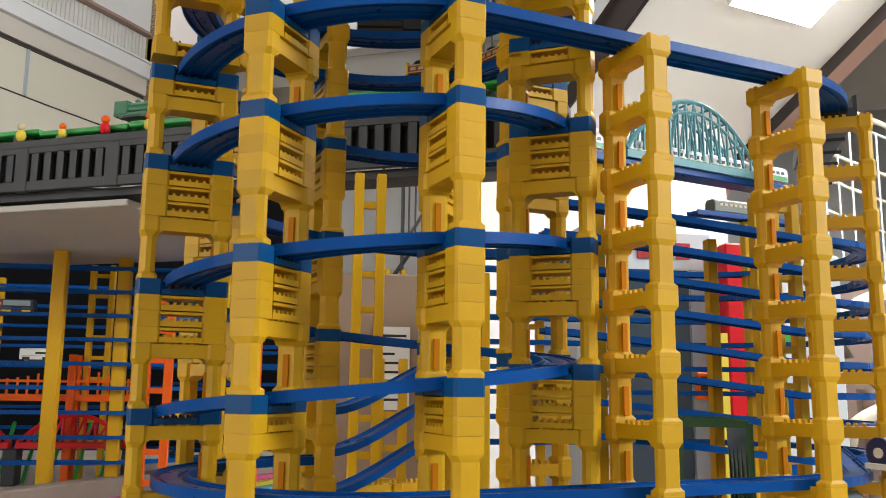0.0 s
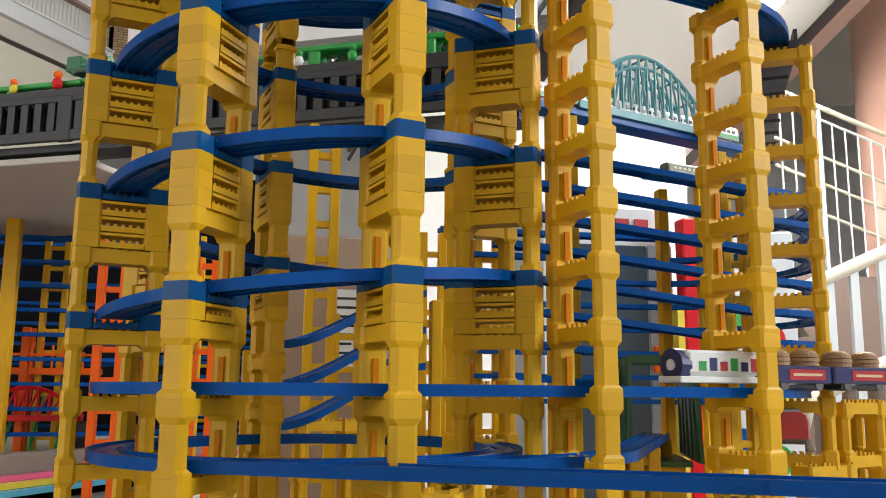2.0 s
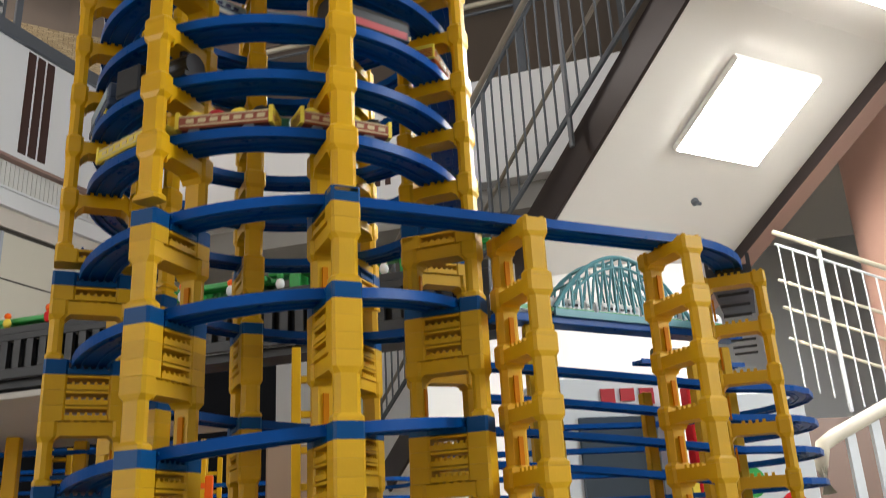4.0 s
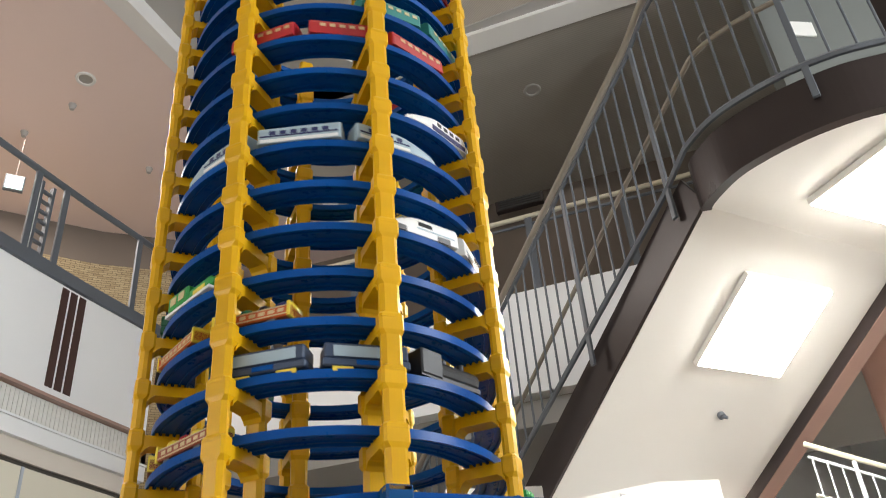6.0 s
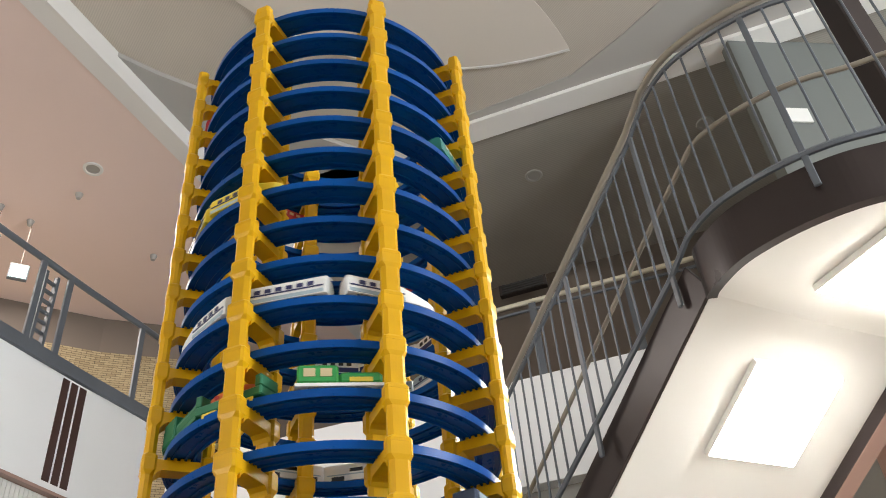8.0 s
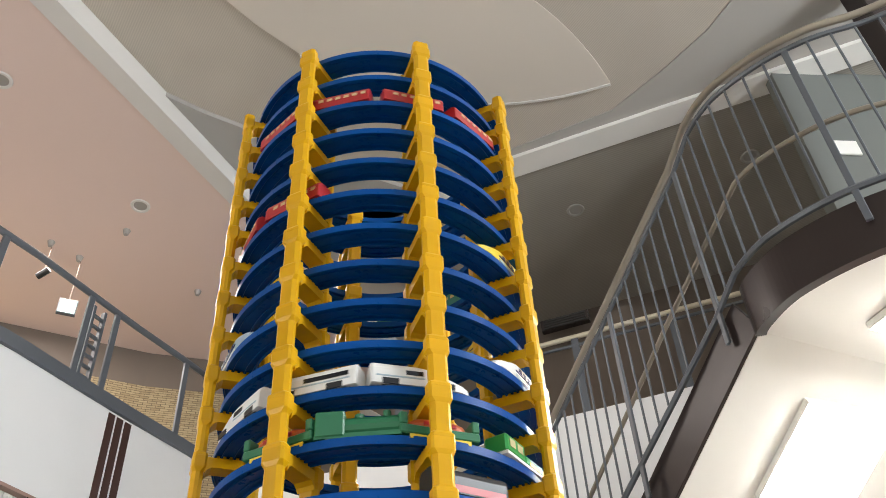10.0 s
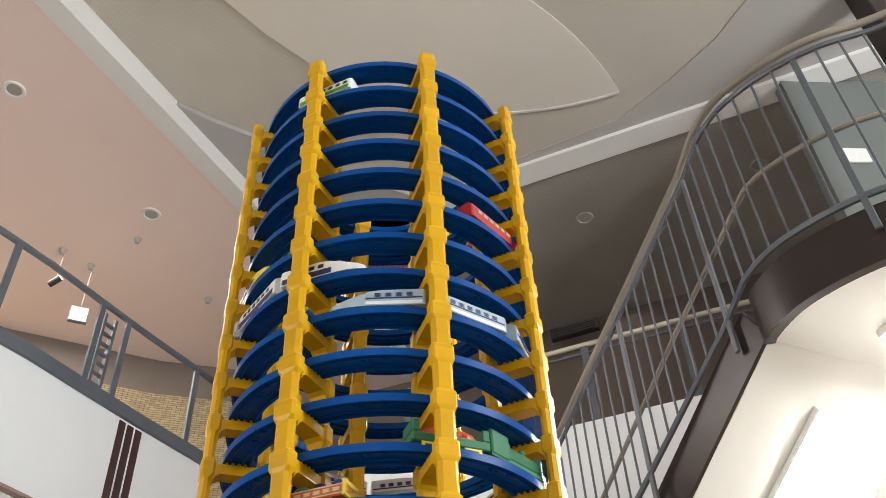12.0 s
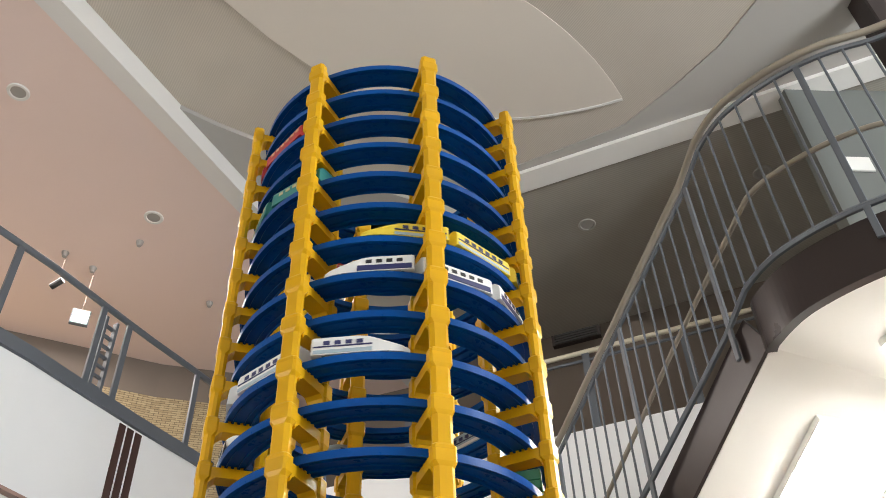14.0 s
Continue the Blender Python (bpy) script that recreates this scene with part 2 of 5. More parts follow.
def bm_rod(bm, a, b, r, sides=8):
    a, b = Vector(a), Vector(b)
    q = (b - a).to_track_quat("Z", "Y").to_matrix()
    rings = [[p + q @ Vector((r * math.cos(i * 2 * math.pi / sides), r * math.sin(i * 2 * math.pi / sides), 0)) for i in range(sides)] for p in (a, b)]
    bm_loft(bm, rings)


def bm_tube(bm, path, r, sides=8):
    path = [Vector(p) for p in path]
    rings = []
    for i, p in enumerate(path):
        d = (path[min(i + 1, len(path) - 1)] - path[max(i - 1, 0)]).normalized()
        s = d.cross(Vector((0, 0, 1))).normalized()
        u = s.cross(d)
        rings.append([p + r * (math.cos(k * 2 * math.pi / sides) * s + math.sin(k * 2 * math.pi / sides) * u) for k in range(sides)])
    bm_loft(bm, rings)


def data_of(bm, name, material, smooth=False):
    bmesh.ops.recalc_face_normals(bm, faces=bm.faces)
    me = bpy.data.meshes.new(name)
    bm.to_mesh(me)
    bm.free()
    if smooth:
        for p in me.polygons:
            p.use_smooth = True
    me.materials.append(material)
    return me


def part(name, bm, material, parent=None, label="", m=None, smooth=False):
    ob = new(name, bm if isinstance(bm, bpy.types.Mesh) else data_of(bm, name, material, smooth))
    ob.parent = parent
    if m is not None:
        ob.matrix_basis = m
    return tagged(ob, label)


def thing(name, label, category, group="", m=None, kind=""):
    ob = new(name)
    ob.empty_display_size = 0.05
    if m is not None:
        ob.matrix_basis = m
    return tagged(ob, label, category, group, kind)


def solid(name, bm, material, label, category="", group="", kind="", smooth=False):
    return tagged(part(name, bm, material, smooth=smooth), label, category, group, kind)


# ------------------------------------------------------------------ the hall
FLOOR_Z, CEIL_Z = -0.25, 6.6
X0, X1, Y0, Y1 = -6.0, 7.0, -5.0, 9.0
bm = bmesh.new()
bm_box(bm, X0 - 0.2, X1 + 0.2, Y0 - 0.2, Y1 + 0.2, FLOOR_Z - 0.2, FLOOR_Z)
solid("floor", bm, FLOOR, "polished beige hall floor", "floor", kind="structure")
for nm, box in (("wall_north", (X0 - 0.2, X1 + 0.2, Y1, Y1 + 0.2)), ("wall_west", (X0 - 0.2, X0, Y0, Y1)), ("wall_east", (X1, X1 + 0.2, Y0, Y1))):
    bm = bmesh.new()
    bm_box(bm, *box, FLOOR_Z, CEIL_Z + 0.4)
    solid(nm, bm, WALL_GREY if nm == "wall_west" else WALL, "plain painted hall wall", "wall", kind="structure")
# unseen wall behind the camera; its openings are added to admit sky light
bm = bmesh.new()
bm_box(bm, X0 - 0.2, X1 + 0.2, Y0 - 0.2, Y0, FLOOR_Z, 0.5)
bm_box(bm, X0 - 0.2, X1 + 0.2, Y0 - 0.2, Y0, 5.2, CEIL_Z + 0.4)
for x in (X0 - 0.2, -3.6, 4.6):
    bm_box(bm, x, x + 0.3 if x > X0 else x + 1.0, Y0 - 0.2, Y0, 0.5, 5.2)
bm_box(bm, 6.2, X1 + 0.2, Y0 - 0.2, Y0, 0.5, 5.2)
solid("wall_south", bm, WALL, "unseen white wall, its tall openings added for sky light", "wall", kind="structure")

# unseen windows with glowing panes, added to go with the side fill lamps
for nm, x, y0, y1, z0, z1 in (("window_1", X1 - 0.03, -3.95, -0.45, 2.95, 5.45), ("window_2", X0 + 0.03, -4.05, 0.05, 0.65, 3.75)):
    win = thing(nm, "unseen side window added round a fill lamp", "window", kind="structure")
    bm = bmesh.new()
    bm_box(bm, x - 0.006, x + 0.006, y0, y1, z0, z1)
    part("pane", bm, ADDED_PANE_GLOW, win)
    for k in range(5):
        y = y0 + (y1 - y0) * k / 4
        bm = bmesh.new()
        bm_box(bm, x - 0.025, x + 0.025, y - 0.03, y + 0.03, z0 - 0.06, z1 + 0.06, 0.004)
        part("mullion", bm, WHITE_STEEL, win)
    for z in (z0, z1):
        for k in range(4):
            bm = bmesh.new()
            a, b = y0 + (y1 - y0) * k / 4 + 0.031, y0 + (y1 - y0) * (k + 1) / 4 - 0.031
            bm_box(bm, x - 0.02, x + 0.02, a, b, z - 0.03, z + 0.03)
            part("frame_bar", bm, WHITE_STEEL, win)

# ceiling: grooved boards, a smooth leaf-shaped panel, pale bands and a lower warm slab
bm = bmesh.new()
bm_box(bm, X0 - 0.2, X1 + 0.2, Y0 - 0.2, Y1 + 0.2, CEIL_Z, CEIL_Z + 0.2)
solid("ceiling", bm, CEIL_RIB, "grooved beige acoustic ceiling", "ceiling", kind="structure")


def arc_pts(a, b, bulge, n=14):
    """Points from a to b along an arc that bows by bulge to the left of the way."""
    (ax, ay), (bx, by) = a, b
    dx, dy = bx - ax, by - ay
    ln = math.hypot(dx, dy)
    return [(ax + dx * i / n - dy / ln * bulge * 4 * (i / n) * (1 - i / n), ay + dy * i / n + dx / ln * bulge * 4 * (i / n) * (1 - i / n)) for i in range(n + 1)]


leaf = arc_pts((1.96, 3.10), (-0.54, 2.92), -0.34) + [(-0.85, 2.67), (-2.0, 1.5), (-1.6, -1.5), (0.2, 0.5), (0.3, 1.95)] + arc_pts((1.05, 2.26), (1.96, 3.1), -0.06)[:-1]
bm = bmesh.new()
bm_prism(bm, leaf[::-1], CEIL_Z - 0.016, CEIL_Z - 0.004)
bmesh.ops.recalc_face_normals(bm, faces=bm.faces)
solid("ceiling_leaf_panel", bm, CEIL_SMOOTH, "smooth leaf-shaped raised ceiling panel", "ceiling panel", kind="structure")
bm = bmesh.new()
bm_prism(bm, arc_pts((1.97, 3.12), (-0.54, 2.95), -0.34) + arc_pts((-0.54, 2.93), (1.96, 3.1), 0.34), CEIL_Z - 0.022, CEIL_Z - 0.008)
solid("ceiling_trim", bm, CEIL_BAND, "thin pale bead round the ceiling panel", "trim", kind="structure")
# flat sheet for the recess, its shade put into the grey colour
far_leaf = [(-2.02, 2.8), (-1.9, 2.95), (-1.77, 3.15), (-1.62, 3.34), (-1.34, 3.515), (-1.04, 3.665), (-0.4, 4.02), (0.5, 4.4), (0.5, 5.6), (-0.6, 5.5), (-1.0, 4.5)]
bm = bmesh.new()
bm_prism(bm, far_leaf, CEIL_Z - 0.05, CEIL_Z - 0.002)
solid("ceiling_cove", bm, CEIL_SHADE, "curved ceiling cove, coloured grey for its shade", "ceiling", kind="structure")
# flat panel; the shade of the upward curve is put into its colour
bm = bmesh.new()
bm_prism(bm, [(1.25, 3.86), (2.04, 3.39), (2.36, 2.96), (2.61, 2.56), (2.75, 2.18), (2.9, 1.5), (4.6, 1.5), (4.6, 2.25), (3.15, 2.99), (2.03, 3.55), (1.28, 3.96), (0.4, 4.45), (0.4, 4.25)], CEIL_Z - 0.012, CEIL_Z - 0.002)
solid("ceiling_curved_panel", bm, COVE_SHADE, "smooth curved ceiling panel beside the beam", "ceiling panel", kind="structure")
bm = bmesh.new()
d = Vector((1.87, -0.97)).normalized()
nrm = Vector((-d.y, d.x))
p0, p1 = Vector((1.29, 3.99)) - d * 1.6, Vector((1.29, 3.99)) + d * 5.5
bm_prism(bm, [tuple(p0 - nrm * 0.06), tuple(p1 - nrm * 0.06), tuple(p1 + nrm * 0.17), tuple(p0 + nrm * 0.17)], CEIL_Z - 0.05, CEIL_Z - 0.003)
solid("ceiling_band", bm, SOFFIT, "straight white ceiling beam", "beam", kind="structure")
# sheet of darkened boards laid where the ceiling is in shade
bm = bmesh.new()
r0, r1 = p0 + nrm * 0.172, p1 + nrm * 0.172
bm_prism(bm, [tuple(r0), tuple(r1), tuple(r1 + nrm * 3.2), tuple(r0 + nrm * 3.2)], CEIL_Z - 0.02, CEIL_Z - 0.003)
solid("ceiling_rear_board", bm, CEIL_RIB_SHADED, "grooved ceiling boards beyond the beam, darkened for shade", "ceiling", kind="structure")
# the lower warm slab above the left-hand gallery
e0, e1 = Vector((-2.29, 2.51)), Vector((-1.18, 4.44))
dd = (e1 - e0).normalized()
q0, q1 = e0 - dd * 7, e0 + dd * 7.2
bm = bmesh.new()
bm_prism(bm, [tuple(q1), (X0, q1.y), (X0, q0.y), tuple(q0)], CEIL_Z - 0.22, CEIL_Z - 0.001)
solid("ceiling_slab", bm, CEIL_PINK_LIT, "lower gallery ceiling with its warm light in the colour", "ceiling", kind="structure")
bm = bmesh.new()
no = Vector((dd.y, -dd.x))
bm_prism(bm, [tuple(q0 + no * 0.004), tuple(q0 + no * 0.17), tuple(q1 + no * 0.17), tuple(q1 + no * 0.004)], CEIL_Z - 0.225, CEIL_Z - 0.003)
solid("ceiling_edge", bm, CEIL_BAND, "pale edge band of the gallery ceiling", "trim", kind="structure")


def downlight(x, y, z, lit):
    root = thing("downlight", "round recessed ceiling downlight with a pale rim", "downlight", "ceiling downlights", pose(x, y, z))
    bm = bmesh.new()
    ring = [[(r * math.cos(a), r * math.sin(a), h) for a in [i * math.pi / 12 for i in range(24)]] for r, h in ((0.085, 0.0), (0.08, -0.012), (0.062, -0.012), (0.055, 0.0))]
    bm_loft(bm, ring, False)
    part("rim", bm, CEIL_BAND if z < CEIL_Z - 0.1 else CEIL_SHADE, root)
    bm = bmesh.new()
    bmesh.ops.create_circle(bm, cap_ends=True, radius=0.058, segments=20)
    part("lamp", bm, LAMP_SMALL if lit else WALL_GREY, root, m=pose(0, 0, -0.003))


for x, y, z, lit in ((-1.98, 4.44, CEIL_Z - 0.222, False), (-2.747, 3.096, CEIL_Z - 0.222, False), (1.97, 4.6, CEIL_Z - 0.023, False), (3.42, 3.86, CEIL_Z - 0.023, False)):
    downlight(x, y, z, lit)
for x, y in ((-2.16, 4.77), (-1.65, 5.65), (-2.86, 4.94), (-2.66, 5.15)):
    bm = bmesh.new()
    bmesh.ops.create_cone(bm, cap_ends=True, segments=12, radius1=0.02, radius2=0.035, depth=0.05)
    ob = solid("sprinkler_head", bm, CEIL_SHADE, "small pale ceiling sprinkler head", "sprinkler", "ceiling sprinklers")
    ob.location = (x, y, CEIL_Z - 0.247)

# ------------------------------------------------------------------ left gallery
par = [(-3.4, 2.2), (-2.75, 3.05), (-2.29, 3.72), (-2.05, 4.13), (-1.77, 4.60), (-1.45, 5.10), (-1.32, 5.32)]
rear = [(-1.32, 5.98), (-0.4, 5.55), (0.55, 5.1), (1.46, 4.64), (2.75, 3.99), (3.9, 3.42)]


def offset_path(path, d):
    out = []
    for i, p in enumerate(path):
        a, b = path[max(i - 1, 0)], path[min(i + 1, len(path) - 1)]
        t = Vector((b[0] - a[0], b[1] - a[1])).normalized()
        out.append((p[0] - t.y * d, p[1] + t.x * d))
    return out


def bm_wall(bm, path, d0, d1, z0, z1):
    a, b = offset_path(path, d0), offset_path(path, d1)
    rings = [[(p[0], p[1], z0), (q[0], q[1], z0), (q[0], q[1], z1), (p[0], p[1], z1)] for p, q in zip(a, b)]
    bm_loft(bm, rings)


bm = bmesh.new()
bm_wall(bm, par, 0, 0.14, 3.52, 4.36)
solid("gallery_parapet", bm, WALL, "curved white gallery parapet", "parapet", kind="structure")
bm = bmesh.new()
bm_wall(bm, par, -0.03, 0.17, 4.362, 4.462)
solid("gallery_kerb", bm, RAILING, "blue-grey steel kerb on the parapet", "kerb", kind="structure")
bm = bmesh.new()
bm_wall(bm, par, 0.3, 1.3, 3.3, 3.49)
solid("gallery_floor", bm, WALL, "white gallery floor slab", "floor", kind="structure")
# below the parapet: a ribbed band between two mouldings, then cream wall panels with metal joints
# bead added to draw the ledge's shadow line in a tan colour
bm = bmesh.new()
bm_wall(bm, par, -0.025, 0.16, 3.497, 3.519)
solid("gallery_shadow_bead", bm, SALMON_TONE, "thin tan bead for the shadow line below the parapet", "trim", kind="structure")
bm = bmesh.new()
bm_wall(bm, par, 0.03, 0.16, 3.285, 3.496)
band = solid("gallery_ribbed_band", bm, CEIL_BAND, "pale ribbed band below the parapet", "trim", kind="structure")
bm = bmesh.new()
bm_wall(bm, par, -0.035, 0.16, 3.16, 3.284)
bm_wall(bm, par, -0.05, 0.16, 3.268, 3.2835)
solid("gallery_cornice", bm, WALL, "white moulded cornice below the gallery", "cornice", kind="structure")
# shade under the moulding is put into the frieze's beige colour
bm = bmesh.new()
bm_wall(bm, par, 0.0, 0.16, 3.035, 3.159)
solid("gallery_frieze", bm, CEIL_SMOOTH, "frieze under the cornice, beige for the shade there", "trim", kind="structure")
# solid strip; the shadow in the gap is put into its dark colour
bm = bmesh.new()
bm_wall(bm, par, 0.02, 0.16, 3.005, 3.034)
solid("gallery_shadow_gap", bm, SHADOW_GAP, "dark strip for the shadow gap above the wall panels", "trim", kind="structure")
bm = bmesh.new()
bm_wall(bm, par, 0.012, 0.5, FLOOR_Z, 3.004)
solid("gallery_lower_wall", bm, CREAM_WALL, "cream wall panels below the gallery", "wall", kind="structure")
bm = bmesh.new()
bm_wall(bm, [(-5.9, 4.2), (-3.9, 6.1), (-2.3, 6.75), (-1.1, 7.0)], 0, 0.2, 3.5, 5.97)
solid("gallery_stone_wall", bm, STONE, "rough tan stone-clad gallery wall", "wall", kind="structure")
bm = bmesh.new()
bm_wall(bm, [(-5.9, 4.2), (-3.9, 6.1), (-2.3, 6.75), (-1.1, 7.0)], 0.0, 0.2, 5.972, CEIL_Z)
solid("gallery_upper_wall", bm, DIM_WALL, "wall above the stone, coloured dark for its shade", "wall", kind="structure")


def along(path, s):
    for a, b in zip(path, path[1:]):
        ln = math.hypot(b[0] - a[0], b[1] - a[1])
        if s <= ln:
            return (a[0] + (b[0] - a[0]) * s / ln, a[1] + (b[1] - a[1]) * s / ln), math.atan2(b[1] - a[1], b[0] - a[0])
        s -= ln
    return path[-1], 0


# ribs of the band, and the joints of the wall panels below it
bm = bmesh.new()
for i in range(106):
    (x, y), a = along(par, 0.02 + i * 0.036)
    bm_box(bm, -0.0155, 0.0155, 0.024, 0.0295, 3.29, 3.49, m=pose(x, y, 0, 0, 0, math.degrees(a)))
part("rib", bm, CEIL_BAND, band)
wall_joints = thing("wall_joints", "pale metal joint strips on the cream wall panels", "joint strip", kind="structure")
for sj in (0.8, 1.76, 2.72, 3.69):
    (x, y), a = along(par, sj)
    bm = bmesh.new()
    bm_box(bm, -0.011, 0.011, 0.0, 0.0118, 2.702, 3.003, 0.002)
    part("joint_strip", bm, GALV, wall_joints, m=pose(x, y, 0, 0, 0, math.degrees(a)))
bm = bmesh.new()
bm_wall(bm, par, 0.006, 0.0118, 2.692, 2.7)
part("seam", bm, SHADOW_GAP, wall_joints)
# three dark inlays on the parapet
for i in range(3):
    (x, y), a = along(par, 2.785 + i * 0.0825)
    bm = bmesh.new()
    bm_box(bm, -0.032, 0.032, -0.006, 0.012, 3.575, 4.343, 0.002)
    ob = solid("wall_inlay", bm, BROWN_STRIPE, "narrow upright dark brown inlay on the parapet", "inlay", "parapet inlays")
    ob.matrix_basis = pose(x, y, 0, 0, 0, math.degrees(a))

rail = thing("gallery_railing", "blue-grey steel railing with a round top rail on the parapet", "railing")
bm = bmesh.new()
bm_tube(bm, [(x, y, 5.21) for x, y in offset_path(par, 0.07)], 0.026)
part("top_rail", bm, RAILING, rail, smooth=True)
for s in (0.02, 0.81, 1.6, 2.41, 2.685, 3.49):
    (x, y), a = along(par, s)
    bm = bmesh.new()
    bm_box(bm, -0.026, 0.026, -0.012, 0.012, 4.463, 5.2, 0.003)
    part("post", bm, RAILING, rail, m=pose(x - math.sin(a) * 0.07, y + math.cos(a) * 0.07, 0, 0, 0, math.degrees(a)))
(x, y), a = along(par, 2.55)
lad = thing("ladder_bracket", "short grey steel ladder standing behind the gallery railing", "ladder", m=pose(x - math.sin(a) * 0.13, y + math.cos(a) * 0.13, 3.5, 0, 0, math.degrees(a)))
for sx in (-0.055, 0.055):
    bm = bmesh.new()
    bm_box(bm, sx - 0.012, sx + 0.012, -0.02, 0.02, 0, 1.68)
    part("stile", bm, RAILING, lad)
for k in range(8):
    bm = bmesh.new()
    bm_box(bm, -0.041, 0.041, -0.012, 0.012, 0.98 + k * 0.088, 1.0 + k * 0.088)
    part("rung", bm, RAILING, lad)
(x, y), a = along(par, 2.3)
sign = thing("exit_sign", "small lit green-white exit sign hung from the ceiling", "exit sign", m=pose(-2.66, 5.2, 5.83, 0, 0, 20))
bm = bmesh.new()
bm_box(bm, -0.08, 0.08, -0.02, 0.02, -0.08, 0.08, 0.004)
part("box", bm, RAILING, sign)
bm = bmesh.new()
bm_box(bm, -0.07, 0.07, -0.024, -0.0205, -0.07, 0.07)
part("face", bm, SIGN_GLOW, sign)
bm = bmesh.new()
bm_rod(bm, (0, 0, 0.08), (0, 0, 0.55), 0.004, 6)
part("hanger", bm, STRINGER_LT, sign)
cam_t = thing("ceiling_spotlight", "small dark spotlight hung on a thin rod", "spotlight", m=pose(-2.86, 4.98, 6.02))
bm = bmesh.new()
bm_rod(bm, (0, 0, 0.05), (0, 0, 0.36), 0.004, 6)
part("rod", bm, STRINGER_LT, cam_t)
bm = bmesh.new()
bm_rod(bm, (-0.05, 0.02, 0.0), (0.05, -0.02, 0.05), 0.03, 10)
part("head", bm, BLACK, cam_t)

# back of the hall between gallery and stair
bm = bmesh.new()
bm_box(bm, -1.4, 2.8, 7.2, 7.4, FLOOR_Z, 3.6)
solid("wall_back", bm, WALL, "white ground-floor wall at the back", "wall", kind="structure")
bm = bmesh.new()
bm_wall(bm, rear, 0, 0.14, 3.5, 4.36)
solid("rear_parapet", bm, WALL, "white parapet of the rear gallery", "parapet", kind="structure")
bm = bmesh.new()
bm_wall(bm, rear, 0.145, 2.0, 3.3, 3.5)
solid("rear_gallery_floor", bm, WALL_GREY, "rear gallery floor slab", "floor", kind="structure")
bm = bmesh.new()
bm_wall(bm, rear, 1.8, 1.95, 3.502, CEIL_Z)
solid("rear_gallery_wall", bm, DIM_WALL, "rear gallery wall with its dimness in the colour", "wall", kind="structure")
for i in range(3):
    (x, y), a = along(rear, 2.05 + i * 0.085)
    bm = bmesh.new()
    bm_box(bm, -0.022, 0.022, -0.006, 0.012, 3.62, 4.2, 0.002)
    ob = solid("wall_inlay", bm, BROWN_STRIPE, "narrow upright dark brown inlay on the parapet", "inlay", "parapet inlays")
    ob.matrix_basis = pose(x, y, 0, 0, 0, math.degrees(a))
rail2 = thing("rear_gallery_railing", "grey steel railing with cream top rail on the rear parapet", "railing")
bm = bmesh.new()
bm_tube(bm, [(x, y, 5.1) for x, y in offset_path(rear, 0.07)], 0.022)
part("top_rail", bm, CREAM, rail2, smooth=True)
bm = bmesh.new()
bm_tube(bm, [(x, y, 5.02) for x, y in offset_path(rear, 0.07)], 0.014)
part("second_rail", bm, RAILING, rail2, smooth=True)
s = 0.15
while s < 5.6:
    (x, y), a = along(rear, s)
    bm = bmesh.new()
    bm_box(bm, -0.03, 0.03, -0.012, 0.012, 4.362, 5.08)
    part("post", bm, RAILING, rail2, m=pose(x - math.sin(a) * 0.07, y + math.cos(a) * 0.07, 0, 0, 0, math.degrees(a)))
    s += 0.8
vent = thing("air_vent", "long dark air-conditioning grille in the rear wall", "air vent", m=pose(2.12, 6.07, 6.33, 0, 0, -26.7))
bm = bmesh.new()
bm_box(bm, -0.26, 0.26, -0.04, 0.03, -0.065, 0.065)
part("frame", bm, STRINGER, vent)
for k in range(4):
    bm = bmesh.new()
    bm_box(bm, -0.23, 0.23, -0.05, -0.041, -0.055 + k * 0.03, -0.038 + k * 0.03)
    part("slat", bm, BLACK, vent)

# ------------------------------------------------------------------ curved staircase
K = 0.75
EYE = Vector((-0.02, -1.11, 1.05))


def st(x, y, z):
    """Scales the stair's first layout about the eye point, so it keeps fitting the camera's view."""
    return EYE + K * (Vector((x, y, z)) - EYE) + Vector((0, -0.025, 0.066))


PA, PB, PC = Vector((1.401, 3.266, 2.58)), Vector((1.81, 1.965, 3.297)), Vector((2.722, 3.679, 2.58))
SU, SV = (PC - PA).normalized(), (PA - PB).normalized()
SN = SV.cross(SU).normalized()
SN = SN if SN.z > 0 else -SN
flight = Matrix((SU, SV, SN)).transposed().to_4x4()
flight.translation = PB
stair = thing("staircase", "curved steel staircase with dark brown stringers and white soffit", "staircase")
bm = bmesh.new()
bm_box(bm, -0.011, 1.345, -0.015, 4.2, 0.0, 0.03)
part("soffit", bm, SOFFIT, stair, m=flight)
bm = bmesh.new()
bm_box(bm, -0.034, -0.012, -0.03, 4.2, -0.002, 0.235, 0.003)
part("stringer", bm, STRINGER, stair, m=flight)
bm = bmesh.new()
bm_box(bm, 1.353, 1.48, -0.25, 4.2, -0.075, 0.235, 0.004)
part("stringer", bm, SALMON_TONE, stair, "brown stair beam with salmon light in its colour", m=flight)
# dark sheet added to put shade on the beam's inner face
bm = bmesh.new()
bm_box(bm, 1.346, 1.352, -0.25, 4.2, -0.073, 0.23)
part("shade_plate", bm, STRINGER, stair, "thin dark plate for the beam's shaded inner face", m=flight)
mm = Matrix((SU, SU.cross(Vector((0, 0, 1))) * -1, Vector((0, 0, 1)))).transposed().to_4x4()
for k in range(13):
    bm = bmesh.new()
    bm_box(bm, 0.0, 1.345, -0.14, 0.16, -0.02, 0.02)
    m2 = mm.copy()
    m2.translation = flight @ Vector((0, 0.1 + k * 0.32, 0.15))
    part("tread", bm, STRINGER_LT, stair, m=m2)
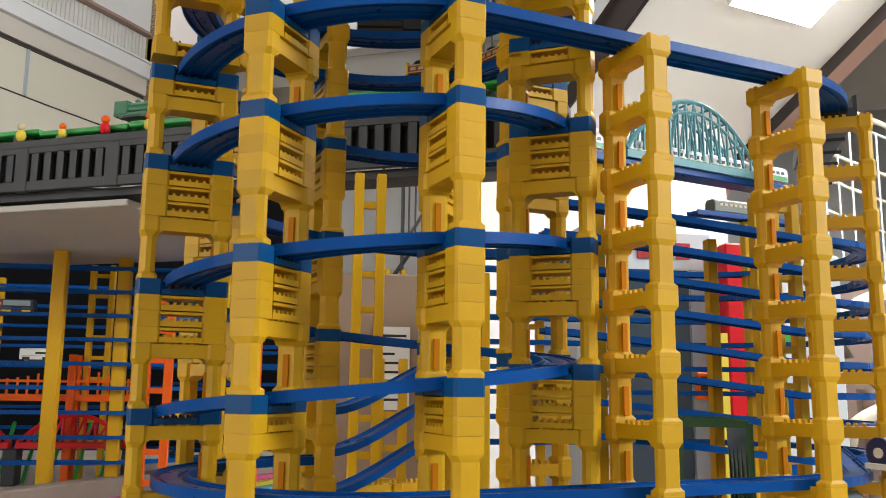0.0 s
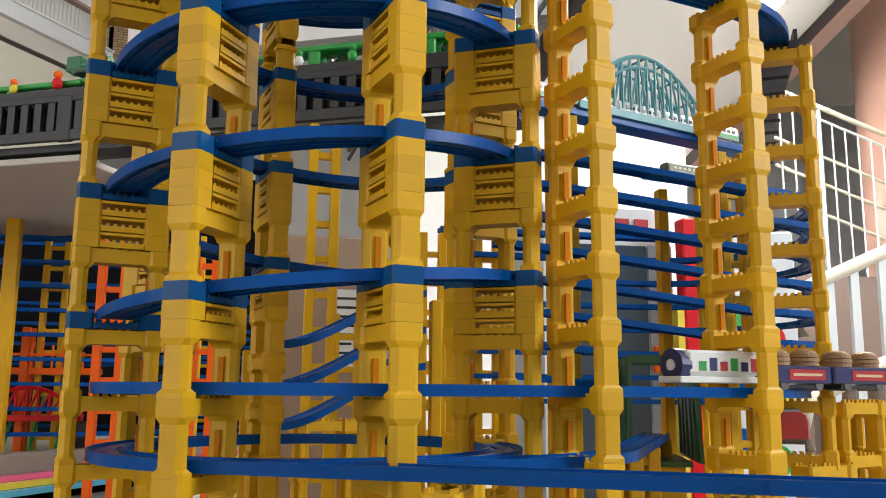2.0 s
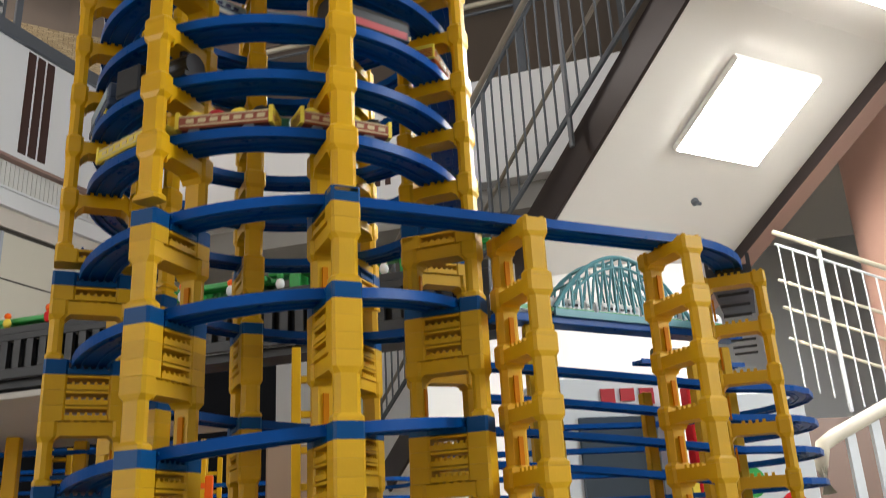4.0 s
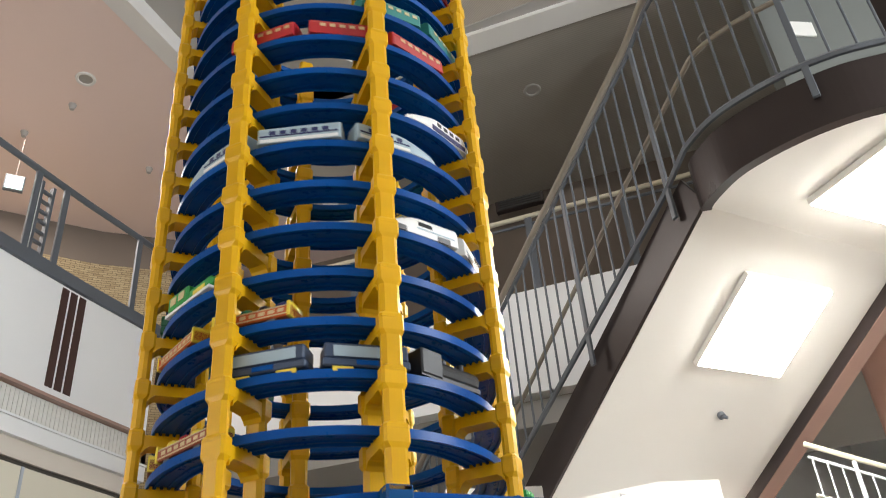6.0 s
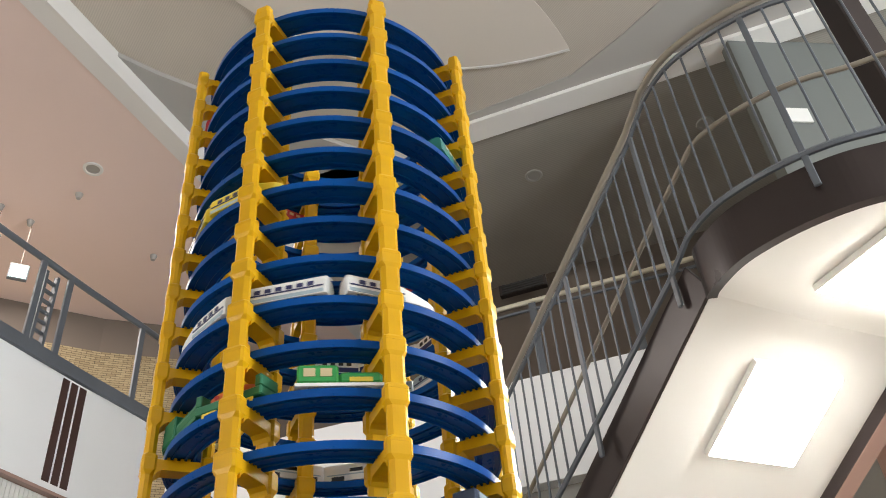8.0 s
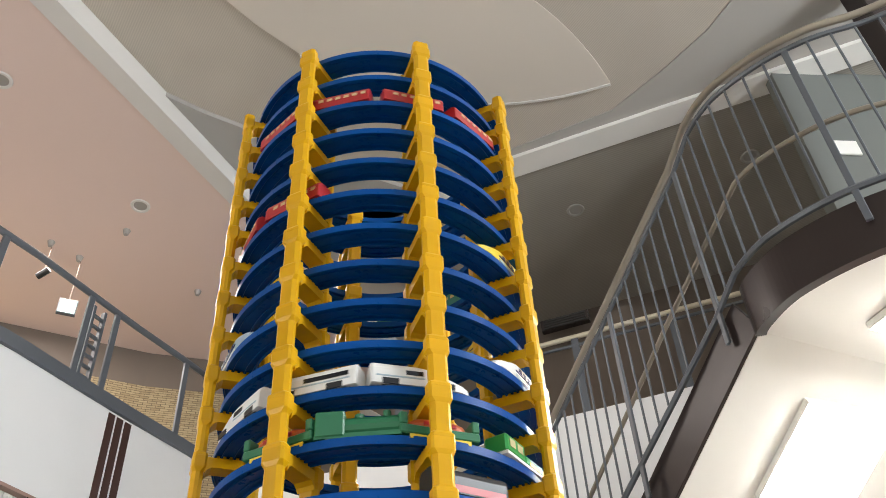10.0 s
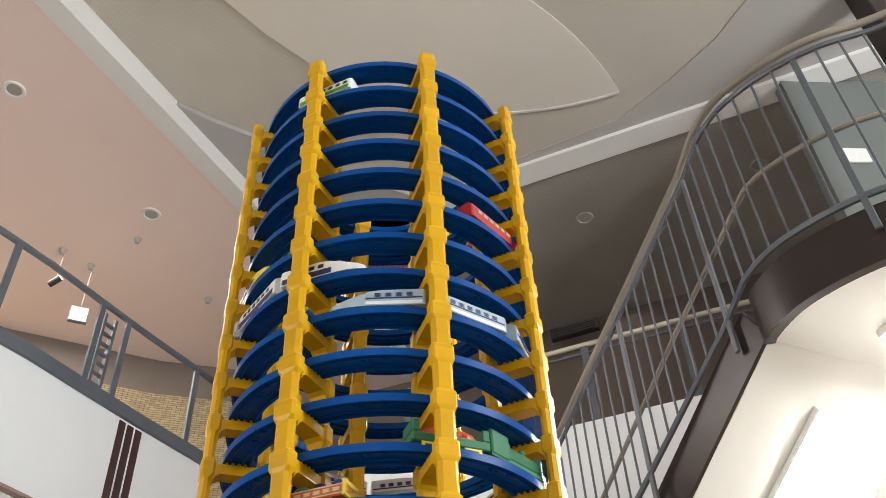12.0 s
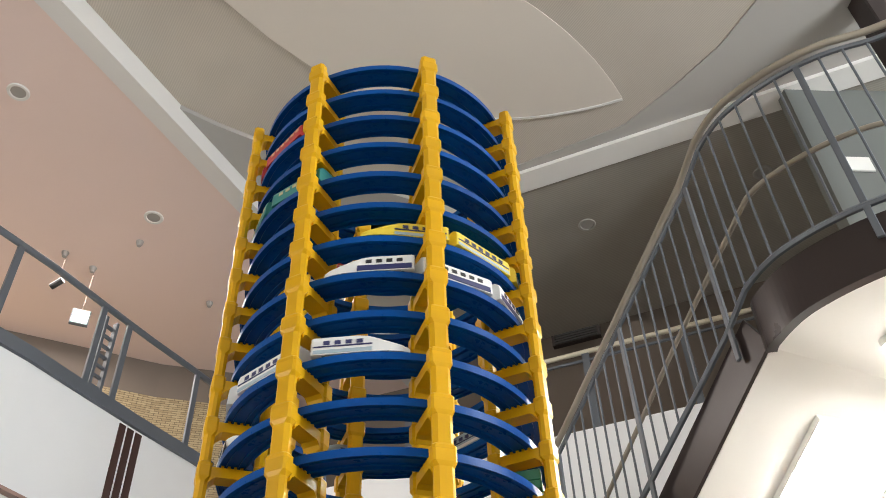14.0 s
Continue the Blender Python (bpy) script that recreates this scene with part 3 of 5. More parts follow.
LZ0, LZ1, LZ2 = 3.276, 3.288, 3.55
land = [(1.775, 1.965), (1.766, 1.903), (1.786, 1.763), (1.822, 1.652), (1.88, 1.555), (1.945, 1.47), (2.025, 1.385), (2.12, 1.305), (2.23, 1.235), (2.4, 1.16), (2.7, 1.01), (3.3, 0.95), (5.2, 0.95)]


def rounded(path, n=4):
    """A smooth curve through the corners of a path."""
    pts = [Vector(p) for p in path]
    out = []
    for i in range(len(pts) - 1):
        a, b, c, d = pts[max(i - 1, 0)], pts[i], pts[i + 1], pts[min(i + 2, len(pts) - 1)]
        for j in range(n):
            u = j / n
            out.append(tuple(0.5 * (2 * b + (c - a) * u + (2 * a - 5 * b + 4 * c - d) * u * u + (3 * b - a - 3 * c + d) * u ** 3)))
    return out + [tuple(pts[-1])]


land = rounded(land)
bm = bmesh.new()
bm_wall(bm, land, 0.0, 0.05, LZ0, LZ2)
part("landing_fascia", bm, STRINGER, stair)
slab = offset_path(land, 0.054) + [(5.2, 2.66), (3.15, 2.44)]
bm = bmesh.new()
bm_prism(bm, slab, LZ1, LZ1 + 0.03)
part("landing_soffit", bm, SOFFIT, stair)
bm = bmesh.new()
bm_prism(bm, slab, LZ1 + 0.034, LZ2 - 0.04)
part("landing_floor", bm, STRINGER_LT, stair)


def panel_light(m, sx, sy):
    root = thing("panel_light", "bright square ceiling light panel on the stair soffit", "light panel", "stair light panels", m)
    bm = bmesh.new()
    bm_box(bm, -sx / 2, sx / 2, -sy / 2, sy / 2, -0.04, -0.002, 0.004)
    part("casing", bm, SOFFIT, root)
    bm = bmesh.new()
    bm_box(bm, -sx / 2 + 0.01, sx / 2 - 0.01, -sy / 2 + 0.01, sy / 2 - 0.01, -0.046, -0.041)
    part("diffuser", bm, LAMP_PANEL, root)


panel_light(flight @ pose(0.695, 0.568, 0), 0.59, 0.585)
panel_light(flight @ pose(0.695, 2.09, 0), 0.59, 0.585)
panel_light(pose(2.63, 1.675, LZ1, 0, 0, 17.4), 0.59, 0.585)
bm = bmesh.new()
bm_rod(bm, (0, 0, 0), (0, 0, -0.025), 0.022, 12)
bm_rod(bm, (0, 0, -0.025), (0.015, -0.015, -0.045), 0.01, 8)
ob = solid("sprinkler_head", bm, RAILING, "small grey sprinkler head on the soffit", "sprinkler", "ceiling sprinklers")
ob.matrix_basis = flight @ pose(0.783, 1.178, -0.001)


def rail_run(root, pts, height, post_at, gap, top_mat, bar_mat, first):
    """A railing along 3D points: round top rail, lower bar, square posts and thin balusters."""
    bm = bmesh.new()
    bm_tube(bm, [(x, y, z + height) for x, y, z in pts], 0.02)
    part("handrail", bm, top_mat, root, smooth=True)
    bm = bmesh.new()
    bm_tube(bm, [(x, y, z + 0.045) for x, y, z in pts], 0.017, 6)
    part("bottom_bar", bm, bar_mat, root)
    bm = bmesh.new()
    bm_tube(bm, [(x, y, z + height - 0.075) for x, y, z in pts], 0.015, 6)
    part("top_bar", bm, bar_mat, root)
    base = bmesh.new()
    bm_rod(base, (0, 0, 0.05), (0, 0, height - 0.085), 0.0068, 6)
    thin = data_of(base, "baluster", bar_mat)
    base = bmesh.new()
    bm_box(base, -0.016, 0.016, -0.009, 0.009, -0.14, height - 0.065, 0.003)
    thick = data_of(base, "post", bar_mat)
    run_, nxt, k = 0.0, first, 0
    for a, b in zip(pts, pts[1:]):
        a, b = Vector(a), Vector(b)
        ln = (b - a).length
        while nxt < run_ + ln:
            p = a + (b - a) * ((nxt - run_) / ln)
            is_post = k % post_at == 0
            part("post" if is_post else "baluster", thick if is_post else thin, None, root,
                 m=pose(p.x, p.y, p.z, 0, 0, math.degrees(math.atan2(b.y - a.y, b.x - a.x))))
            nxt += gap
            k += 1
        run_ += ln


RAIL_H = 1.1
outer = thing("stair_railing", "blue-grey steel stair railing with thin balusters and beige handrail", "railing", "stair railings")
line = [tuple(flight @ Vector((-0.05 - 0.045 * v, v, 0.225))) for v in (4.1, 3, 2, 1.0, 0.35, 0.1)] + [(x, y, LZ2) for x, y in offset_path(land, -0.025)[4:44]]
up = sum((Vector(q) - Vector(p)).length for p, q in zip(line[:6], line[1:6]))      # from the foot of the run to the landing
rail_run(outer, line, RAIL_H, 8, 0.114, HANDRAIL, RAILING, (up + 0.04) % 0.912)
bm = bmesh.new()
bm_tube(bm, [tuple(flight @ Vector((0.03, v, 0.73))) for v in (4.1, 3, 2, 1.0, 0.35)] + [(x, y, LZ2 + 0.53) for x, y in offset_path(land, 0.05)[8:44]], 0.014, 8)
part("lower_handrail", bm, HANDRAIL, outer, smooth=True)

# back wall of the upper landing with a dark steel column and a notice
bm = bmesh.new()
wx = st(5.0, 4.3, 0)
bm_box(bm, 3.25, X1, wx.y, wx.y + 0.12, LZ2, CEIL_Z - 0.025)
solid("landing_wall", bm, LANDING_WALL, "dull grey-green wall behind the upper landing", "wall", kind="structure")
bm = bmesh.new()
cx = st(4.75, 3.2, 0)
bm_box(bm, cx.x - 0.09, cx.x + 0.09, cx.y - 0.09, cx.y + 0.09, LZ2, CEIL_Z - 0.01, 0.01)
solid("landing_column", bm, STRINGER, "dark brown steel column on the landing", "column", kind="structure")
bm = bmesh.new()
bm_box(bm, 0, 0.2, -0.02, 0, 0, 0.15, 0.005)
ob = solid("wall_notice", bm, PAPER, "pale notice board on the landing wall", "notice")
ob.location = (3.45, wx.y - 0.001, 5.58)

# salmon column and copper duct
bm = bmesh.new()
bm_rod(bm, (3.68, 3.4, FLOOR_Z), (3.68, 3.4, 4.0), 0.25, 28)
solid("column", bm, PINK_COL, "round glossy salmon-pink column", "column", kind="structure", smooth=True)

# ------------------------------------------------------------------ display tables
near = thing("display_table", "low pale display table under the toy railway", "table")
bm = bmesh.new()
bm_box(bm, -0.55, 1.25, -0.56, 0.98, 0.46, 0.50, 0.004)
part("tabletop", bm, TABLE_TOP, near)
for x in (-0.48, 1.18):
    for y in (-0.49, 0.9):
        bm = bmesh.new()
        bm_box(bm, x - 0.03, x + 0.03, y - 0.03, y + 0.03, FLOOR_Z, 0.46)
        part("leg", bm, TABLE_WOOD, near)
far = thing("display_table", "long display table with worn wooden rim and coloured edging", "table", m=pose(-0.72, 1.44, 0, 0, 0, 58))
bm = bmesh.new()
bm_box(bm, -1.5, 1.7, 0.125, 1.6, 0.595, 0.635)
part("tabletop", bm, TABLE_TOP, far)
bm = bmesh.new()
bm_box(bm, -1.5, 1.7, 0.05, 0.12, 0.61, 0.668, 0.004)
part("rim", bm, TABLE_WOOD, far)
for nm, mt, z in (("edging", PINK, 0.585), ("edging", YEL_TR, 0.57), ("edging", CYAN, 0.555)):
    bm = bmesh.new()
    bm_box(bm, -1.5, 1.7, -0.045 + (z - 0.57) * 2.2, -0.012 + (z - 0.57) * 2.2, z + 0.02, z + 0.034)
    part(nm, bm, mt, far)
bm = bmesh.new()
bm_box(bm, -1.5, 1.7, -0.09, 0.03, 0.47, 0.54, 0.003)
part("apron", bm, WHITE, far)
# black sheet added in place of the deep shade under the table
bm = bmesh.new()
bm_box(bm, -1.5, 1.7, 0.0, 0.03, FLOOR_Z, 0.47)
part("void_sheet", bm, BLACK_CLOTH, far)
for x in (-1.4, 1.6):
    for y in (0.2, 1.5):
        bm = bmesh.new()
        bm_box(bm, x - 0.03, x + 0.03, y - 0.03, y + 0.03, FLOOR_Z, 0.595)
        part("leg", bm, TABLE_WOOD, far)
bm = bmesh.new()
bm_box(bm, -3.0, -0.1, 3.2, 3.25, FLOOR_Z, 1.86)
solid("backdrop_curtain", bm, BLACK_CLOTH, "black cloth screen behind the railway", "screen", kind="structure")

# ------------------------------------------------------------------ toy spiral tower
RT, PITCH, ZTOP14 = 0.214, 0.0675, 1.391      # rail radius, ring spacing, rim height of the lowest ring
R_OUT, R_IN = 0.26, 0.168
STATIONS = [-75 + 45 * k for k in range(8)]


def rim_z(level):
    return ZTOP14 + PITCH * (14 - level)


def station(th, z):
    """A pose whose x axis points outwards at the angle th round the tower."""
    a = radians(th)
    return pose(RT * math.sin(a), -RT * math.cos(a), z, 0, 0, th - 90)


def octagon(x0, x1, hy, c):
    return [(x0, -hy + c), (x0 + c, -hy), (x1 - c, -hy), (x1, -hy + c), (x1, hy - c), (x1 - c, hy), (x0 + c, hy), (x0, hy - c)]


def pier_block(h, hx=0.017, hz=0.019):
    """One portal block: two chamfered legs with collars, a haunched beam with pegs; its top is at z = 0."""
    bm = bmesh.new()
    beam = 0.015 if hx < 0.01 else 0.021
    for sgn in (1, -1):
        x0, x1 = (0.028, 0.046) if sgn > 0 else (-0.046, -0.028)
        body = octagon(x0 + 0.0015, x1 - 0.0015, 0.0128, 0.005)
        collar = octagon(x0 - 0.001, x1, 0.0152, 0.003)
        rings = [[(x, y, -h) for x, y in collar], [(x, y, -h + 0.004) for x, y in collar], [(x, y, -h + 0.0075) for x, y in body],
                 [(x, y, -beam - 0.007) for x, y in body], [(x, y, -beam - 0.001) for x, y in collar], [(x, y, -0.0002) for x, y in collar]]
        bm_loft(bm, rings)
    # beam with haunches at both ends
    prof = [(-0.029, -0.0008), (0.029, -0.0008), (0.029, -beam - hz), (0.029 - hx * 0.35, -beam - hz * 0.45), (0.029 - hx, -beam), (-0.029 + hx, -beam), (-0.029 + hx * 0.35, -beam - hz * 0.45), (-0.029, -beam - hz)]
    a = [bm.verts.new((x, -0.0122, z)) for x, z in prof]
    b = [bm.verts.new((x, 0.0122, z)) for x, z in prof]
    bm.faces.new(a), bm.faces.new(b[::-1])
    for i in range(len(prof)):
        bm.faces.new((a[i], b[i], b[(i + 1) % len(prof)], a[(i + 1) % len(prof)]))
    for k in range(4):
        for y in (-0.0085, 0.0085):
            bm_box(bm, -0.0145 + k * 0.0085, -0.0105 + k * 0.0085, y - 0.002, y + 0.002, -0.0009, 0.0032)
    for x in (-0.041, -0.033, 0.033, 0.041):
        for y in (-0.010, 0.010):
            bm_box(bm, x - 0.002, x + 0.002, y - 0.002, y + 0.002, -0.0009, 0.0028)
    return bm


def spacer(h):
    """A flat frame with a slot through its middle and a row of teeth."""
    bm = bmesh.new()
    for x0, x1 in ((0.021, 0.046), (-0.046, -0.021)):
        bm_prism(bm, octagon(x0, x1, 0.0152, 0.0025), -h + 0.0001, -0.0001)
    bm_box(bm, -0.0212, 0.0212, -0.0150, 0.0150, -h + 0.0006, -h * 0.62)
    bm_box(bm, -0.0212, 0.0212, -0.0150, 0.0150, -0.0036, -0.0008)
    for k in range(5):
        for y in (-0.011, 0.011):
            bm_box(bm, -0.0165 + k * 0.0075, -0.0135 + k * 0.0075, y - 0.0015, y + 0.0015, -h * 0.63, -h * 0.62 + 0.003)
    return bm


SECTION = [(-19, 0), (-19, 11), (-16.8, 11), (-16.8, 8.5), (-13, 8.5), (-13, 6.5), (-8.5, 6.5), (-8.5, 8.5), (8.5, 8.5), (8.5, 6.5), (13, 6.5), (13, 8.5),
           (16.8, 8.5), (16.8, 11), (19, 11), (19, 0), (16.8, 0), (16.8, 4), (9, 4), (9, 1.5), (7.4, 1.5), (7.4, 4), (-7.4, 4), (-7.4, 1.5), (-9, 1.5), (-9, 4), (-16.8, 4), (-16.8, 0)]


def rail_mesh(frames, name, mat):
    """Sweeps the rail section along poses whose x axis points sideways."""
    bm = bmesh.new()
    bm_loft(bm, [[m @ Vector((x / 1000, 0, z / 1000 - 0.0125)) for x, z in SECTION] for m in frames])
    return data_of(bm, name, mat)


def arc_frames(r, sweep, rise, n=9):
    return [pose(r * math.sin(radians(sweep * i / n)), -r * math.cos(radians(sweep * i / n)), rise * i / n, 0, 0, sweep * i / n - 90) for i in range(n + 1)]


RING_RAIL = rail_mesh(arc_frames(RT, 45, 0, 18), "curved_rail", BLUE)
SLOPE_RAIL = rail_mesh(arc_frames(RT, 45, 0.0165, 18), "curved_rail", BLUE)
BLOCK = data_of(pier_block(PITCH, 0.0085, 0.0095), "pier_block", YELLOW)
BLOCK_OLD = data_of(pier_block(0.066, 0.0055, 0.0055), "pier_block", YELLOW_OLD)
PLATE = data_of(spacer(0.0165), "spacer", YELLOW_OLD)
PLATE_BLUE = data_of(spacer(0.0165), "blue_spacer", BLUE_LT)
bm = bmesh.new()
bm_box(bm, -0.0028, 0.0028, -0.0012, 0.0012, -0.015, 0.015)
SLOT = data_of(bm, "slot", SLOT_GLOW)

tower = thing("toy_railway_tower", "tall tower of yellow block piers carrying stacked blue rails", "toy tower")
for th in STATIONS:
    # upper part: one block for each ring
    for lv in range(15):
        part("pier_block", BLOCK, None, tower, m=station(th, rim_z(lv) - 0.0125))
    for x0, x1 in ((0.028, 0.046), (-0.046, -0.028)):
        bm = bmesh.new()
        bm_prism(bm, octagon(x0, x1, 0.0135, 0.004), 0.0, 0.014)
        part("pier_cap", bm, YELLOW, tower, m=station(th, rim_z(0) - 0.0125))
    # lower part: blocks and flat spacers stepping up by one spacer from pier to pier
    k = (th - 15) / 45
    step = 0.0165 * (k if k < 6 else k - 8)
    z15 = 1.30 + step
    z = rim_z(14) - 0.0125 - PITCH
    gap = z - (z15 + 0.0165)
    while gap > 0.012:
        part("spacer", PLATE, None, tower, m=station(th, z))
        z -= 0.0165
        gap -= 0.0165
    bases = [z15, z15 - 0.099, z15 - 0.231, z15 - 0.363]
    plates = [1, 3, 3, max(0, min(3, int(round(k)) + 2))]
    for b, n_pl in zip(bases, plates):
        part("blue_spacer", PLATE_BLUE, None, tower, m=station(th, b + 0.0165))
        for i in range(n_pl):
            part("spacer", PLATE, None, tower, m=station(th, b - 0.0165 * i))
        part("pier_block", BLOCK_OLD, None, tower, m=station(th, b - 0.0165 * n_pl))
        part("slot", SLOT, None, tower, "amber bar for a backlit slot in a pier leg", m=station(th, b - 0.0165 * n_pl - 0.044) @ pose(-0.0285, 0, 0, 0, 0, 90))
    z = bases[-1] - 0.0165 * plates[-1] - 0.066
    while z > 0.52:
        part("pier_block", BLOCK_OLD, None, tower, m=station(th, z))
        part("slot", SLOT, None, tower, "amber bar for a backlit slot in a pier leg", m=station(th, z - 0.044) @ pose(-0.0285, 0, 0, 0, 0, 90))
        z -= 0.066
    bm = bmesh.new()
    bm_box(bm, -0.046, 0.046, -0.016, 0.016, 0.5, z, 0.002)
    part("pier_foot", bm, YELLOW_OLD, tower, m=station(th, 0))
for lv in range(15):
    for th in STATIONS:
        part("curved_rail", RING_RAIL, None, tower, m=pose(0, 0, rim_z(lv), 0, 0, th))
# the climbing rail below the rings, and two flat loops at the foot
for turn, b in enumerate((1.30 - 0.099, 1.30 - 0.231, 1.30 - 0.363)):
    for i in range(8):
        th = 15 + 45 * (i - 8 + 6)
        kk = i - 2
        part("curved_rail", SLOPE_RAIL, None, tower, m=pose(0, 0, b + 0.0195 + 0.0165 * kk, 0, 0, th))
for i in range(2):
    part("curved_rail", SLOPE_RAIL, None, tower, m=pose(0, 0, 1.30 + 0.0195 - 0.0165 * (i + 1), 0, 0, 15 - 45 * (i + 1)))
for th in (-165, -120, -75, -30):
    part("curved_rail", RING_RAIL, None, tower, m=pose(0, 0, 0.853, 0, 0, th))
for th in STATIONS:
    part("curved_rail", RING_RAIL, None, tower, m=pose(0, 0, 0.787, 0, 0, th))


def straight_frames(a, b, n=1):
    a, b = Vector(a), Vector(b)
    h = math.degrees(math.atan2(b.y - a.y, b.x - a.x))
    return [Matrix.Translation(a.lerp(b, i / n)) @ pose(0, 0, 0, 0, 0, h - 90) for i in range(n + 1)]


# ------------------------------------------------------------------ branch line leaving the tower
h15 = Vector((math.cos(radians(15)), math.sin(radians(15)), 0))
b0 = Vector((RT * math.sin(radians(15)), -RT * math.cos(radians(15)), 0))
b1, b2 = b0 + h15 * 0.2155, b0 + h15 * 0.431
cen = b2 + Vector((-h15.y, h15.x, 0)) * RT
b3 = cen + Vector((math.sin(radians(60)), -math.cos(radians(60)), 0)) * RT
branch = thing("toy_railway_branch", "blue toy rail line carried on tall yellow block piers", "toy railway")


def add_rail(root, frames, mat=BLUE, name="rail"):
    part(name, rail_mesh(frames, name, mat), None, root)


for zz, dz in ((1.3195, 0.0), (0.853, 0.0)):
    add_rail(branch, straight_frames(b0 + Vector((0, 0, zz)), b1 + Vector((0, 0, zz + dz))))
    add_rail(branch, straight_frames(b1 + Vector((0, 0, zz + dz)), b2 + Vector((0, 0, zz + 2 * dz))))
    add_rail(branch, [Matrix.Translation((cen.x, cen.y, zz + 2 * dz + dz * i / 9)) @ pose(0, 0, 0, 0, 0, 15) @ m for i, m in enumerate(arc_frames(RT, 45, 0))])
h60 = Vector((math.cos(radians(60)), math.sin(radians(60)), 0))
add_rail(branch, straight_frames(b3 + Vector((0, 0, 0.853)), b3 + h60 * 0.43 + Vector((0, 0, 0.853))))
# dark ramp running on from the end of the branch
b4 = b3 + h60 * 0.62
bm = bmesh.new()
mm = straight_frames(b3 + Vector((0, 0, 1.318)), b4 + Vector((0, 0, 1.40)))
bm_loft(bm, [[m @ Vector(v) for v in ((-0.03, 0, -0.016), (0.03, 0, -0.016), (0.03, 0, 0.012), (0.025, 0, 0.012), (0.025, 0, -0.004), (-0.025, 0, -0.004), (-0.025, 0, 0.012), (-0.03, 0, 0.012))] for m in mm])
part("ramp", bm, DARK_RAIL, branch, "dark grey girder ramp")
ang = math.atan2(0.082, 0.62)
for k in range(9):
    bm = bmesh.new()
    bm_box(bm, -0.022, 0.022, -0.004, 0.004, -0.021, -0.0165)
    part("cross_rib", bm, GREY_RAIL, branch, m=mm[0] @ pose(0, 0.03 + k * 0.07, 0, math.degrees(ang)))
for p, hd, ztop in ((b1, 15, 1.307), (b2, 15, 1.307), (b3, 60, 1.299)):
    z = ztop
    while z > 0.56:
        mp = pose(p.x, p.y, z, 0, 0, hd - 90)
        part("pier_block", BLOCK_OLD, None, branch, m=mp)
        part("slot", SLOT, None, branch, "amber bar for a backlit slot in a pier leg", m=mp @ pose(-0.0265, 0, -0.044, 0, 0, 90))
        z -= 0.066
    bm = bmesh.new()
    bm_box(bm, -0.046, 0.046, -0.016, 0.016, 0.5 - z, 0.0, 0.001)
    part("pier_foot", bm, YELLOW_OLD, branch, m=pose(p.x, p.y, z, 0, 0, hd - 90))


# ------------------------------------------------------------------ toy trains
def boxes(name, spans, mat, parent):
    """One small plate a span, each a part of its own."""
    for sp in spans:
        bm = bmesh.new()
        bm_box(bm, *sp)
        part(name, bm, mat, parent)


